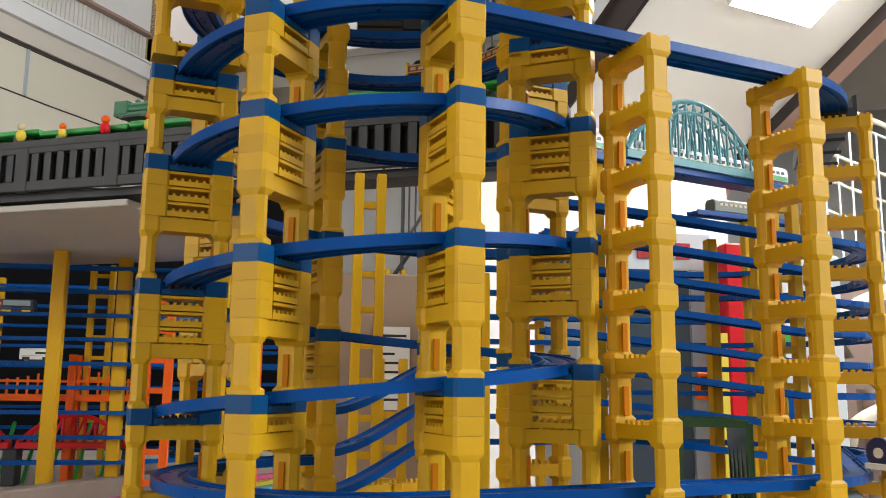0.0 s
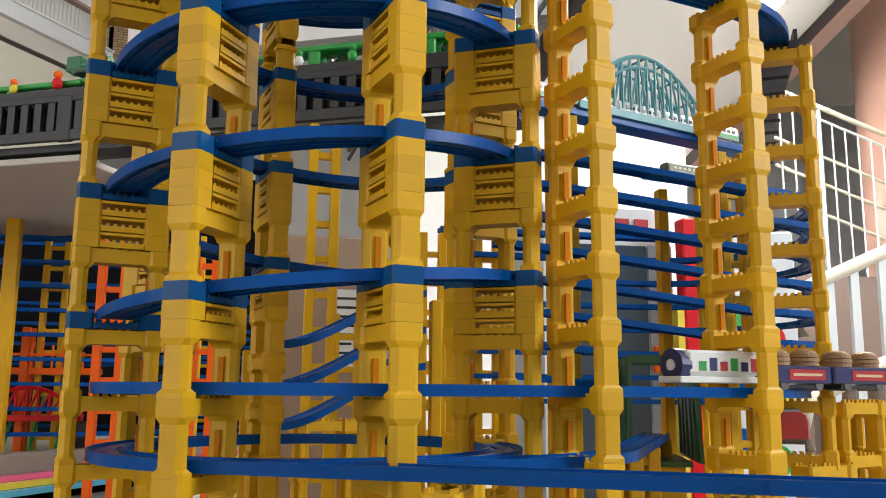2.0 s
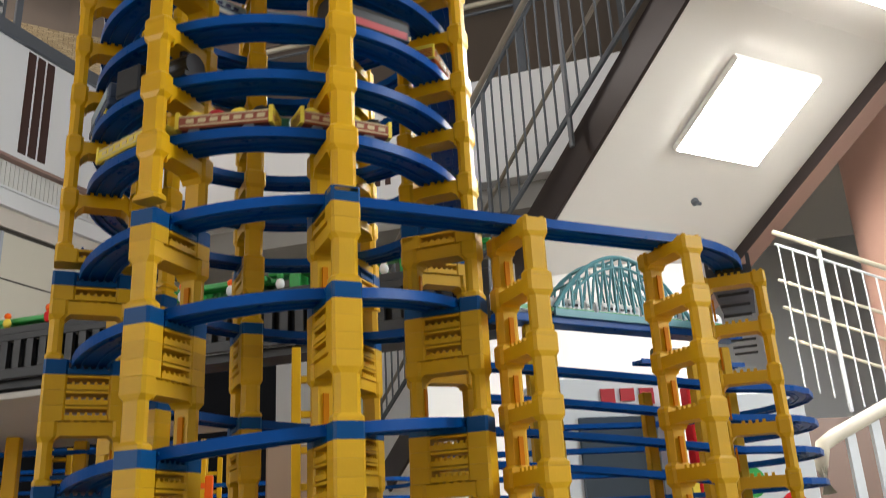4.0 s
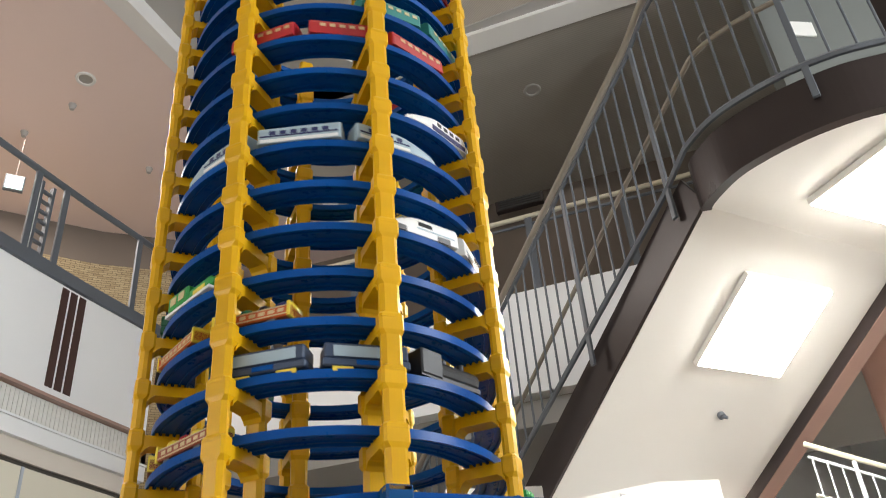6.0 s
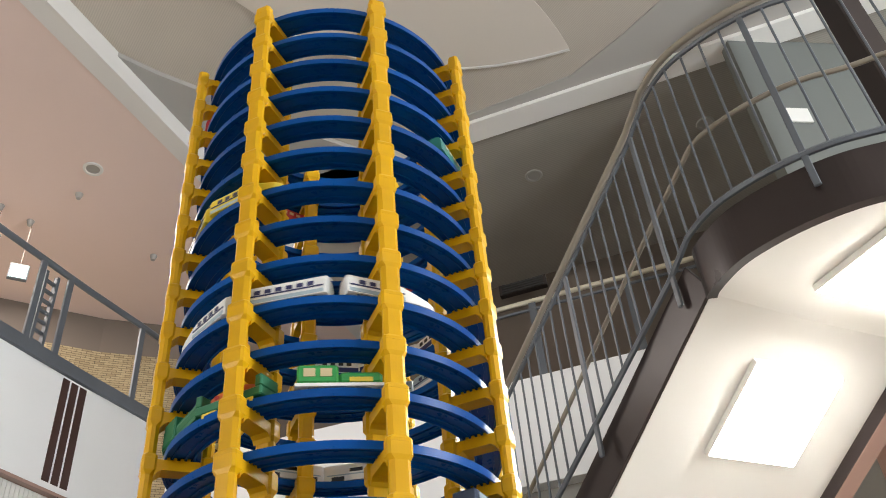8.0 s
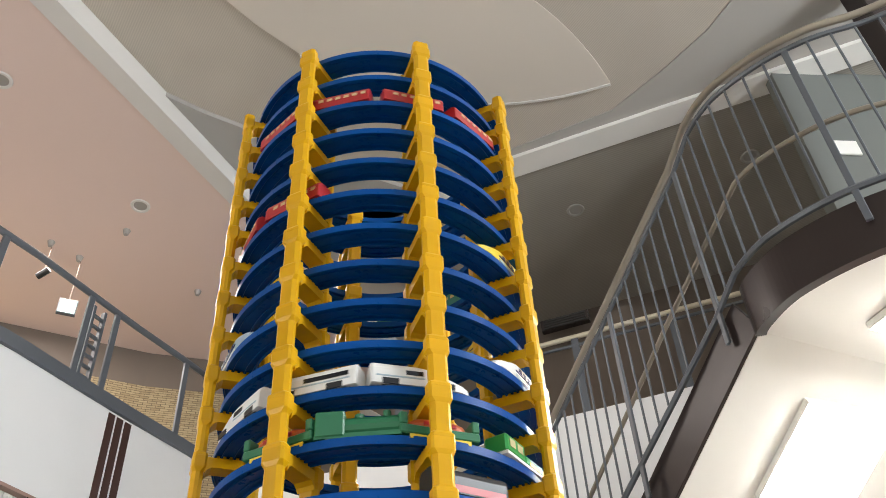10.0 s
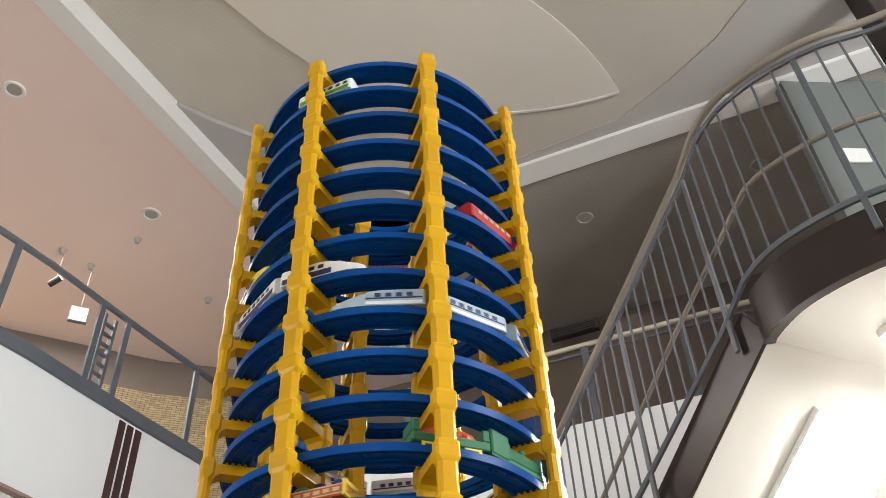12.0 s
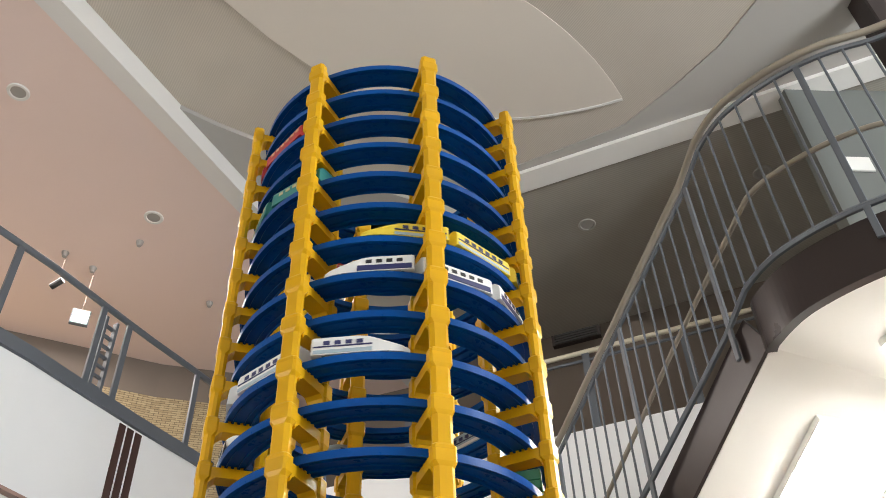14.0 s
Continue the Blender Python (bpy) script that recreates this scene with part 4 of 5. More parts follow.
def car(root, kind, m, nose=0, length=0.112, width=0.034, height=0.038):
    """One toy vehicle; x runs ahead, y to the outer side, z up from the rail."""
    bm = bmesh.new()
    hw, L2 = width / 2, length / 2
    main, roof, lower, wins = KINDS[kind]

    def sect(x, s=1.0, top=1.0):
        w, h = hw * s, 0.009 + (height - 0.009) * top
        return [(x, -w, 0.007), (x, w, 0.007), (x, w, h - 0.010 * top), (x, w * 0.9, h - 0.004 * top), (x, w * 0.6, h), (x, -w * 0.6, h), (x, -w * 0.9, h - 0.004 * top), (x, -w, h - 0.010 * top)]
    stations = [(-L2, 0.94, 0.97), (-L2 + 0.003, 1, 1.0), (L2 - 0.003, 1, 1), (L2, 0.94, 0.97)]
    if nose:
        stations = [(-L2, 0.94, 0.97), (-L2 + 0.003, 1, 1.0), (L2 - 0.068, 1, 1), (L2 - 0.054, 0.99, 0.93), (L2 - 0.040, 0.96, 0.74), (L2 - 0.024, 0.86, 0.5), (L2 - 0.010, 0.68, 0.32), (L2 - 0.002, 0.42, 0.2), (L2, 0.25, 0.12)]
    if kind in ("steam", "green_round"):
        bm_rod(bm, (-L2 + 0.035, 0, 0.023), (L2, 0, 0.023), 0.0145, 14)
        bm_box(bm, -L2, -L2 + 0.036, -hw, hw, 0.008, height + 0.004, 0.002)
        bm_box(bm, -L2, L2, -hw * 0.9, hw * 0.9, 0.006, 0.012)
        bm_rod(bm, (L2 - 0.018, 0, 0.035), (L2 - 0.018, 0, 0.045), 0.005, 10)
        bm_rod(bm, (0.0, 0, 0.034), (0.0, 0, 0.042), 0.006, 10)
    elif kind.startswith("freight"):
        bm_box(bm, -L2, L2, -hw, hw, 0.009, 0.024, 0.0015)
    elif kind == "domed":
        bm_box(bm, -L2, L2, -hw, hw, 0.008, 0.028, 0.002)
    elif kind == "green":
        bm_box(bm, -L2, -L2 + 0.05, -hw, hw, 0.012, height, 0.003)
        bm_box(bm, -L2 + 0.05, L2, -hw * 0.92, hw * 0.92, 0.012, height - 0.009, 0.004)
    elif kind == "orangebox":
        bm_box(bm, -L2, L2, -hw, hw, 0.008, 0.020, 0.0015)
        for x in (-L2, L2 - 0.010):
            bm_box(bm, x, x + 0.010, -hw, hw, 0.020, 0.036, 0.0015)
    elif kind == "container":
        bm_box(bm, -L2, L2, -hw, hw, 0.008, 0.018, 0.0015)
        bm_box(bm, -L2 + 0.002, L2 - 0.002, -hw * 0.95, hw * 0.95, 0.018, height, 0.002)
    else:
        bm_loft(bm, [[Vector(v) for v in sect(*q)] for q in stations])
    body = part("car", bm, main, root, m=m)
    x1 = L2 - (0.06 if nose else 0.008)
    if kind == "container":
        boxes("mirror_panel", [(-L2 + 0.012, L2 - 0.012, sg * hw * 0.95 - 0.0008, sg * hw * 0.95 + 0.0008, 0.0205, height - 0.004) for sg in (-1, 1)], wins, body)
        boxes("blue_plate", [(-0.013, 0.013, sg * hw - 0.0008, sg * hw + 0.0008, 0.0105, 0.0165) for sg in (-1, 1)], BLUE, body)
        boxes("yellow_bogie", [(x - 0.012, x + 0.012, sg * hw * 0.9 - 0.001, sg * hw * 0.9 + 0.001, 0.002, 0.0078) for sg in (-1, 1) for x in (-L2 * 0.55, L2 * 0.55)], YEL_TR, body)
    elif kind == "green":
        boxes("window", [(-L2 + 0.008 + k * 0.02, -L2 + 0.022 + k * 0.02, sg * hw - 0.0007, sg * hw + 0.0007, 0.021, height - 0.006) for sg in (-1, 1) for k in range(2)], CREAM_TR, body)
        boxes("white_sole", [(-L2 - 0.002, L2 + 0.002, -hw - 0.001, hw + 0.001, 0.0075, 0.0118)], WHITE, body)
        boxes("yellow_print", [(L2 - 0.04, L2 - 0.012, sg * hw * 0.92 - 0.0006, sg * hw * 0.92 + 0.0006, 0.0145, 0.0205) for sg in (-1, 1)], YEL_TR, body)
    elif kind == "orangebox":
        bm = bmesh.new()
        for x in (-0.016, 0.016):
            bmesh.ops.create_icosphere(bm, subdivisions=2, radius=0.019, matrix=Matrix.Translation((x, 0, 0.023)) @ Matrix.Diagonal((1.3, 0.82, 0.7, 1)))
        part("load", bm, wins, body, smooth=True)
        boxes("red_band", [(x - 0.003, x + 0.003, -0.0162, 0.0162, 0.0225, 0.0265) for x in (-0.018, 0.018)], RED_TR, body)
        boxes("yellow_bogie", [(x - 0.011, x + 0.011, sg * hw * 0.9 - 0.001, sg * hw * 0.9 + 0.001, 0.002, 0.0078) for sg in (-1, 1) for x in (-L2 * 0.55, L2 * 0.55)], YEL_TR, body)
    elif wins is not None:
        if kind == "whitebus":
            spans = [(-L2 + 0.044, x1 - 0.002)]
        else:
            nwin = 4 if nose else 6
            spans = [(-L2 + 0.016 + i * 0.0145, -L2 + 0.0245 + i * 0.0145) for i in range(nwin)]
        boxes("window", [(a, b, sg * hw - 0.0007, sg * hw + 0.0007, height * 0.56, height * 0.72) for a, b in spans for sg in (-1, 1)], wins, body)
        if kind == "whitebus":
            boxes("wheel_arch", [(x - 0.0105, x + 0.0105, sg * hw - 0.0006, sg * hw + 0.0006, 0.0062, 0.0145) for sg in (-1, 1) for x in (-L2 * 0.62, L2 * 0.5)], BLACK, body)
            boxes("roof_line", [(-L2 + 0.006, x1, sg * hw - 0.0005, sg * hw + 0.0005, 0.0165, 0.0185) for sg in (-1, 1)], SILVER, body)
        if nose:
            boxes("windscreen", [(L2 - 0.051, L2 - 0.044, -hw * 0.55, hw * 0.55, height * 0.72, height * 0.885)], GLASSY, body)
    if lower is not None and kind not in ("container", "green"):
        top = 0.46 if kind in ("purple", "darkred", "whitegreen") else 0.36
        boxes("lower_stripe", [(-L2 + 0.003, x1 + (0.012 if nose else 0.004), sg * hw - 0.0006, sg * hw + 0.0006, 0.0085, height * top) for sg in (-1, 1)], lower, body)
        if kind in ("white", "yellow", "grey"):
            boxes("waist_line", [(-L2 + 0.003, x1 + (0.012 if nose else 0.004), sg * hw - 0.0008, sg * hw + 0.0008, height * 0.47, height * 0.52) for sg in (-1, 1)], NAVY, body)
    if roof is not None and kind in ("red", "teal"):
        boxes("roof", [(-L2 + 0.003, x1 - 0.002, -hw * 0.55, hw * 0.55, height - 0.0005, height + 0.0016)], roof, body)
    if kind == "domed":
        for x in (-L2 * 0.48, L2 * 0.48):
            bm = bmesh.new()
            for z, r in ((0.0282, 0.0165), (0.0332, 0.0175), (0.0382, 0.0165)):
                bm_rod(bm, (x, 0, z), (x, 0, z + 0.0042), r, 18)
            bmesh.ops.create_icosphere(bm, subdivisions=2, radius=0.0152, matrix=Matrix.Translation((x, 0, 0.0424)) @ Matrix.Diagonal((1, 1, 0.4, 1)))
            part("load", bm, TAN_TR, body, "stacked tan round load")
        boxes("red_panel", [(-L2 + 0.012, L2 - 0.03, sg * hw - 0.0007, sg * hw + 0.0007, 0.012, 0.024) for sg in (-1, 1)], RED_TR, body)
        boxes("printed_line", [(-L2 + 0.018, L2 - 0.036, sg * hw - 0.0012, sg * hw + 0.0012, 0.0165, 0.0195) for sg in (-1, 1)], CREAM_TR, body)
    if kind.startswith("freight"):
        for k in range(4):
            bm = bmesh.new()
            x = -L2 + 0.016 + k * (length - 0.032) / 3
            bmesh.ops.create_icosphere(bm, subdivisions=2, radius=0.0105, matrix=Matrix.Translation((x, 0, 0.0255)) @ Matrix.Diagonal((1.05, 1.25, 0.95, 1)))
            part("load", bm, ((YEL_TR, RED_TR, YEL_TR, BLACK) if kind == "freight_r" else (BLACK, GREEN_BOX, BLACK, NAVY))[k], body, smooth=True)
        boxes("end_board", [(x - 0.002, x + 0.002, -hw - 0.0005, hw + 0.0005, 0.0085, 0.0275) for x in (-L2 + 0.002, L2 - 0.002)], YEL_TR, body)
        boxes("printed_line", [(-L2 + 0.005, L2 - 0.005, sg * hw - 0.0007, sg * hw + 0.0007, z, z + 0.0014) for sg in (-1, 1) for z in (0.0108, 0.0212)], CREAM_TR, body)
        boxes("printed_bar", [(-L2 + 0.012 + k * 0.0125, -L2 + 0.020 + k * 0.0125, sg * hw - 0.0007, sg * hw + 0.0007, 0.0145, 0.0190) for k in range(7) for sg in (-1, 1)], CREAM_TR, body)
    boxes("underframe", [(-L2 + 0.014, L2 - (0.03 if nose else 0.014), -hw * 0.8, hw * 0.8, 0.002, 0.0068)], BLACK, body)
    base = bmesh.new()
    bm_rod(base, (0, -hw * 0.86, 0), (0, hw * 0.86, 0), 0.0062, 12)
    w = data_of(base, "wheel", WHEEL)
    for x in (-L2 * 0.62, L2 * 0.5):
        part("wheel", w, None, body, m=pose(x, 0, 0.0062))
    return body


KINDS = {
    "whitebus": (WHITE, None, None, GLASSY), "freight": (ORANGE_TR, None, None, None), "freight_y": (YEL_TR, None, None, None), "freight_r": (RED_DK, None, None, None),
    "steam": (BLACK, None, None, None), "container": (BLUEGREY, NAVY, YEL_TR, SILVER), "grey": (SILVER, None, WHITE, NAVY),
    "purple": (WHITE, None, NAVY, BLACK), "yellow": (YEL_TR, None, SILVER, NAVY), "white": (WHITE, None, SILVER, NAVY),
    "green": (GREEN_TR, None, WHITE, YEL_TR), "green_round": (GREEN_BOX, None, None, None), "orangebox": (GREEN_BOX, None, None, ORANGE_TR),
    "red": (RED_TR, SILVER, None, CREAM_TR), "teal": (TEAL_TR, TEAL_TR, None, CREAM_TR), "whitegreen": (WHITE, None, GREEN_TR, BLACK),
    "domed": (NAVY, None, None, None), "olive": (OLIVE_TR, None, None, CREAM_TR), "darkred": (BLACK, None, RED_TR, None), "navy": (NAVY, None, WHITE, None),
}


def ring_train(level, label, cars, sense=1):
    """A train on one ring: cars are (angle from the train's reference, kind, nose +1/-1/0)."""
    root = thing("toy_train", label, "toy train", "trains on the tower", pose(0, 0, rim_z(level) - 0.006))
    for rel, kind, nose in cars:
        a = radians(rel)
        turn = rel if nose >= 0 else rel + 180
        ln = (0.128 if nose else 0.114) if kind in ("grey", "purple", "yellow", "white", "whitebus") else 0.103
        car(root, kind, pose(RT * math.sin(a), -RT * math.cos(a), 0, 0, 0, turn), abs(nose), ln, 0.034, 0.038)
    return root


TRAINS = []


def run(root, *keys):
    TRAINS.append((root, keys))


run(ring_train(10, "white toy express train with long black windows", [(0, "whitebus", 0), (34, "whitebus", 1), (-34, "whitebus", -1)]), (5.1, 2, 68.5))
run(ring_train(12, "orange toy freight train with loaded wagons behind a dark red engine", [(0, "freight", 0), (33, "freight", 0), (-36, "darkred", 0)]), (5.0, 2, -60))
run(ring_train(13, "black toy steam engine pulling blue-grey container wagons", [(0, "steam", 0), (-29, "container", 0), (-59, "container", 0)]), (5.3, 12, 38))
run(ring_train(14, "yellow and red toy freight train", [(0, "freight_r", 0), (-32, "freight_r", 0), (-64, "freight_y", 0)]), (5.0, -15, -33))
run(ring_train(8, "pale blue-grey toy bullet train", [(0, "grey", -1), (35, "grey", 0), (70, "grey", 1)]), (6.6, -6, 67))
run(ring_train(7, "white and navy toy bullet train", [(0, "purple", -1), (33, "purple", 0), (66, "purple", 1)]), (5.4, 21), (12.5, 288), (13.5, 331), (14.0, 353))
run(ring_train(6, "yellow toy bullet train with dark windows", [(0, "yellow", 1), (-33, "yellow", 0), (-66, "yellow", -1)]), (5.4, -237), (8.0, -37), (9.0, 35), (12.5, 335), (14.0, 432))
run(ring_train(9, "white toy bullet train with blue window line", [(0, "white", 1), (-36, "white", 0), (-72, "white", -1)]), (8.0, 18, 55.5))
run(ring_train(11, "green toy tank engine set with orange-topped wagons", [(0, "green", 0), (-36, "orangebox", 0), (-61, "green_round", 0), (-87, "orangebox", 0)]), (8.0, 0, 26.5))
run(ring_train(5, "red toy commuter train with pale window band", [(0, "red", 0), (31, "red", 0), (62, "red", 0)]), (6.3, -5, 72))
run(ring_train(4, "teal toy commuter train with cream windows", [(0, "teal", 0), (30, "teal", 0)]), (6.5, 32), (7.5, 48), (8.0, 58), (14.0, 290))
run(ring_train(1, "white and green toy railcar", [(0, "whitegreen", 0)]), (12.5, 0, 58))
run(ring_train(2, "red toy train of short cars", [(0, "red", 0), (-31, "red", 0), (-62, "red", 0), (-93, "red", 0)]), (9.0, -22, 66))

lower_train = thing("toy_train", "navy and white toy steam train on the lower branch", "toy train", "trains on the branch")
for off, kind in ((0.0, "navy"), (-0.118, "domed"), (-0.222, "domed")):
    if kind == "navy":
        bm = bmesh.new()
        bm_rod(bm, (-0.05, 0, 0.026), (0.056, 0, 0.026), 0.017, 18)
        bm_box(bm, -0.055, 0.05, -0.017, 0.017, 0.016, 0.042, 0.003)
        body = part("engine", bm, WHITE, lower_train)
        bm = bmesh.new()
        bm_rod(bm, (0.045, 0, 0.026), (0.0585, 0, 0.026), 0.0178, 18)
        part("smokebox", bm, NAVY, body)
        bm = bmesh.new()
        bm_rod(bm, (0.058, 0, 0.026), (0.0605, 0, 0.026), 0.006, 12)
        part("headlamp", bm, WHITE, body)
        bm = bmesh.new()
        bm_box(bm, -0.055, 0.062, -0.018, 0.018, 0.007, 0.014, 0.001)
        part("chassis", bm, WHITE, body)
        for k in range(6):
            bm = bmesh.new()
            bm_box(bm, -0.05 + k * 0.015, -0.04 + k * 0.015, 0.0166, 0.0178, 0.02, 0.034 - 0.004 * (k % 2))
            part("printed_shape", bm, (RED_TR, NAVY, GREEN_TR)[k % 3], body)
    else:
        car(lower_train, kind, pose(off, 0, 0), 0, 0.1, 0.034, 0.036)
red_train = thing("toy_train", "red toy engine waiting on the foot loop", "toy train", "trains on the branch")
for off in (0.0, -0.11):
    car(red_train, "red", pose(off, 0, 0), 0, 0.1, 0.034, 0.038)

# ------------------------------------------------------------------ grey viaduct with the green line
va, vb = Vector((-1.76, 1.55, 0)), Vector((0.394, 0.5, 0))
VZ = 0.008      # rise of the viaduct over its first layout
vdir = (vb - va).normalized()
vh = math.degrees(math.atan2(vdir.y, vdir.x))
vlen = (vb - va).length
viaduct = thing("toy_viaduct", "dark grey toy girder viaduct with rows of slots", "toy viaduct", m=pose(va.x, va.y, VZ, 0, 0, vh))
bm = bmesh.new()
bm_box(bm, 0, vlen, -0.05, 0.05, 1.452, 1.47, 0.002)
part("deck", bm, GREY_RAIL, viaduct)
for sy in (-0.05, 0.05):
    for z0, z1 in ((1.437, 1.4515), (1.352, 1.374)):
        bm = bmesh.new()
        bm_box(bm, 0, vlen, sy - 0.006, sy + 0.006, z0, z1, 0.001)
        part("girder_flange", bm, GREY_RAIL, viaduct)
base = bmesh.new()
bm_box(base, -0.009, 0.009, -0.005, 0.005, 1.3745, 1.4365)
web = data_of(base, "web", GREY_RAIL)
base = bmesh.new()
bm_box(base, -0.018, 0.018, -0.008, 0.008, 1.35, 1.45, 0.002)
joint = data_of(base, "joint", GREY_RAIL)
k = 0
while k * 0.034 < vlen:
    part("joint" if k % 7 == 0 else "web", joint if k % 7 == 0 else web, None, viaduct, m=pose(k * 0.034, -0.05, 0))
    k += 1
bm = bmesh.new()
bm_box(bm, 0, vlen, -0.03, 0.05, 1.336, 1.351)
part("under_rail", bm, DARK_RAIL, viaduct)
# dark plate added behind the webs to put shade into the slots
bm = bmesh.new()
bm_box(bm, 0, vlen, -0.036, -0.028, 1.3742, 1.4366)
part("slot_shade_plate", bm, DARK_RAIL, viaduct)
bm = bmesh.new()
bm_box(bm, 0, vlen - 0.95, -0.02, 0.75, 1.315, 1.33, 0.002)
shelf = solid("shelf_board", bm, TABLE_TOP, "pale board carrying the viaduct", "shelf")
shelf.matrix_basis = pose(va.x, va.y, VZ, 0, 0, vh)


def leg_post(x, y, z0, z1, w, mat, label):
    root = thing("support_post", label, "post", "support posts", pose(x, y, 0))
    for sx in (-w, w):
        bm = bmesh.new()
        bm_box(bm, sx - 0.0088, sx + 0.0088, -0.012, 0.012, z0, z1, 0.002)
        part("column", bm, mat, root)
    z = z0 + 0.05
    while z < z1 - 0.02:
        bm = bmesh.new()
        bm_box(bm, -w + 0.009, w - 0.009, -0.008, 0.008, z, z + 0.012)
        part("rung", bm, mat, root)
        z += 0.066
    return root


def square_leg(x, y, z0, z1):
    bm = bmesh.new()
    bm_box(bm, -0.019, 0.019, -0.019, 0.019, z0, z1, 0.003)
    ob = solid("support_post", bm, YELLOW, "plain square yellow plastic leg under the board", "post", "support posts")
    ob.location = (x, y, 0)


square_leg(-0.79, 1.62, 0.635, 1.323)
square_leg(-0.636, 1.75, 0.635, 1.323)
leg_post(-0.735, 1.9, 0.635, 1.32, 0.03, YELLOW, "yellow ladder-like plastic pier under the board")
leg_post(0.035, 0.60, 0.50, 1.343, 0.021, YELLOW_OLD, "yellow ladder-like plastic pier behind the tower")
leg_post(0.10, 0.78, 0.50, 1.0, 0.024, YELLOW_OLD, "short yellow ladder-like pier behind the tower")
leg_post(-0.40, 1.0, FLOOR_Z, 1.172, 0.024, ORANGE, "bright orange ladder-like plastic pier")
leg_post(-0.205, 1.05, FLOOR_Z, 1.148, 0.02, ORANGE, "bright orange ladder-like plastic pier")
leg_post(0.645, 0.45, 0.50, 1.215, 0.0, YELLOW_OLD, "slim yellow pier beside the stacked rails")
leg_post(0.80, 0.47, 0.50, 1.30, 0.022, YELLOW_OLD, "yellow ladder-like pier beside the stacked rails")
leg_post(0.44, 0.95, 0.50, 1.2, 0.022, YELLOW, "yellow ladder-like pier behind the stacked rails")
leg_post(0.30, 0.90, 0.50, 1.2, 0.022, YELLOW, "yellow ladder-like pier behind the stacked rails")
leg_post(0.98, 0.89, 0.50, 1.3445, 0.022, YELLOW, "yellow ladder-like pier behind the stacked rails")

green = thing("green_toy_railway", "bright green toy rail line on small supports along the viaduct", "toy railway", m=pose(va.x, va.y, VZ, 0, 0, vh))
for k in range(10):
    bm = bmesh.new()
    z0 = 1.497 + 0.012 * math.sin(k * 0.9)
    bm_box(bm, k * 0.24, k * 0.24 + 0.238, -0.026, -0.004, z0, z0 + 0.013, 0.003)
    part("rail", bm, GREEN_RAIL, green)
    bm = bmesh.new()
    bm_box(bm, k * 0.24, k * 0.24 + 0.238, 0.012, 0.034, z0 + 0.006, z0 + 0.019, 0.003)
    part("rail", bm, GREEN_RAIL, green)
    for q in range(2):
        bm = bmesh.new()
        bm_box(bm, k * 0.24 + 0.05 + q * 0.122, k * 0.24 + 0.075 + q * 0.122, -0.03, 0.034, 1.4705, z0 - 0.0005, 0.003)
        part("support", bm, GREY_RAIL if q else GREEN_RAIL, green)
rs = random.Random(5)
for k in range(16):
    x = 0.6 + k * 0.113
    zz = 1.4705
    fig = thing("toy_figure", "tiny bright plastic figure standing beside the green rails", "toy figure", "figures on the viaduct", pose(va.x, va.y, VZ, 0, 0, vh) @ pose(x, -0.04, zz))
    bm = bmesh.new()
    r0 = rs.uniform(0.009, 0.013)
    bmesh.ops.create_icosphere(bm, subdivisions=2, radius=r0)
    bmesh.ops.scale(bm, vec=(1, 0.9, 1.25), verts=bm.verts)
    part("body", bm, rs.choice((RED, WHITE, GREEN_RAIL, YEL_TR)), fig, m=pose(0, 0, r0 * 1.2), smooth=True)
    bm = bmesh.new()
    bmesh.ops.create_icosphere(bm, subdivisions=2, radius=r0 * 0.8)
    part("top", bm, rs.choice((RED, ORANGE, CREAM_TR, GREEN_TR)), fig, m=pose(0, 0, r0 * 2.9), smooth=True)
rb = random.Random(11)
for k in range(14):
    bush = thing("toy_bush", "dark green moulded toy hedge on the viaduct", "toy hedge", "hedges on the viaduct", pose(va.x, va.y, VZ, 0, 0, vh) @ pose(0.66 + k * 0.122, 0.028, 1.4705))
    bm = bmesh.new()
    for j in range(7):
        r1 = rb.uniform(0.009, 0.016)
        bmesh.ops.create_icosphere(bm, subdivisions=1, radius=r1, matrix=Matrix.Translation((-0.033 + j * 0.011, rb.uniform(-0.008, 0.008), r1 * 0.85 + rb.uniform(0, 0.022))) @ Matrix.Rotation(rb.uniform(0, 3), 4, "Z"))
    part("leaves", bm, GREEN_DK if k % 3 else GREEN_TR, bush)
gt = thing("toy_train", "green toy railcar on the green line", "toy train", "trains on the viaduct", pose(va.x, va.y, VZ, 0, 0, vh) @ pose(1.45, -0.012, 1.51))
car(gt, "green_round", pose(0, 0, 0), 0, 0.1, 0.034, 0.036)

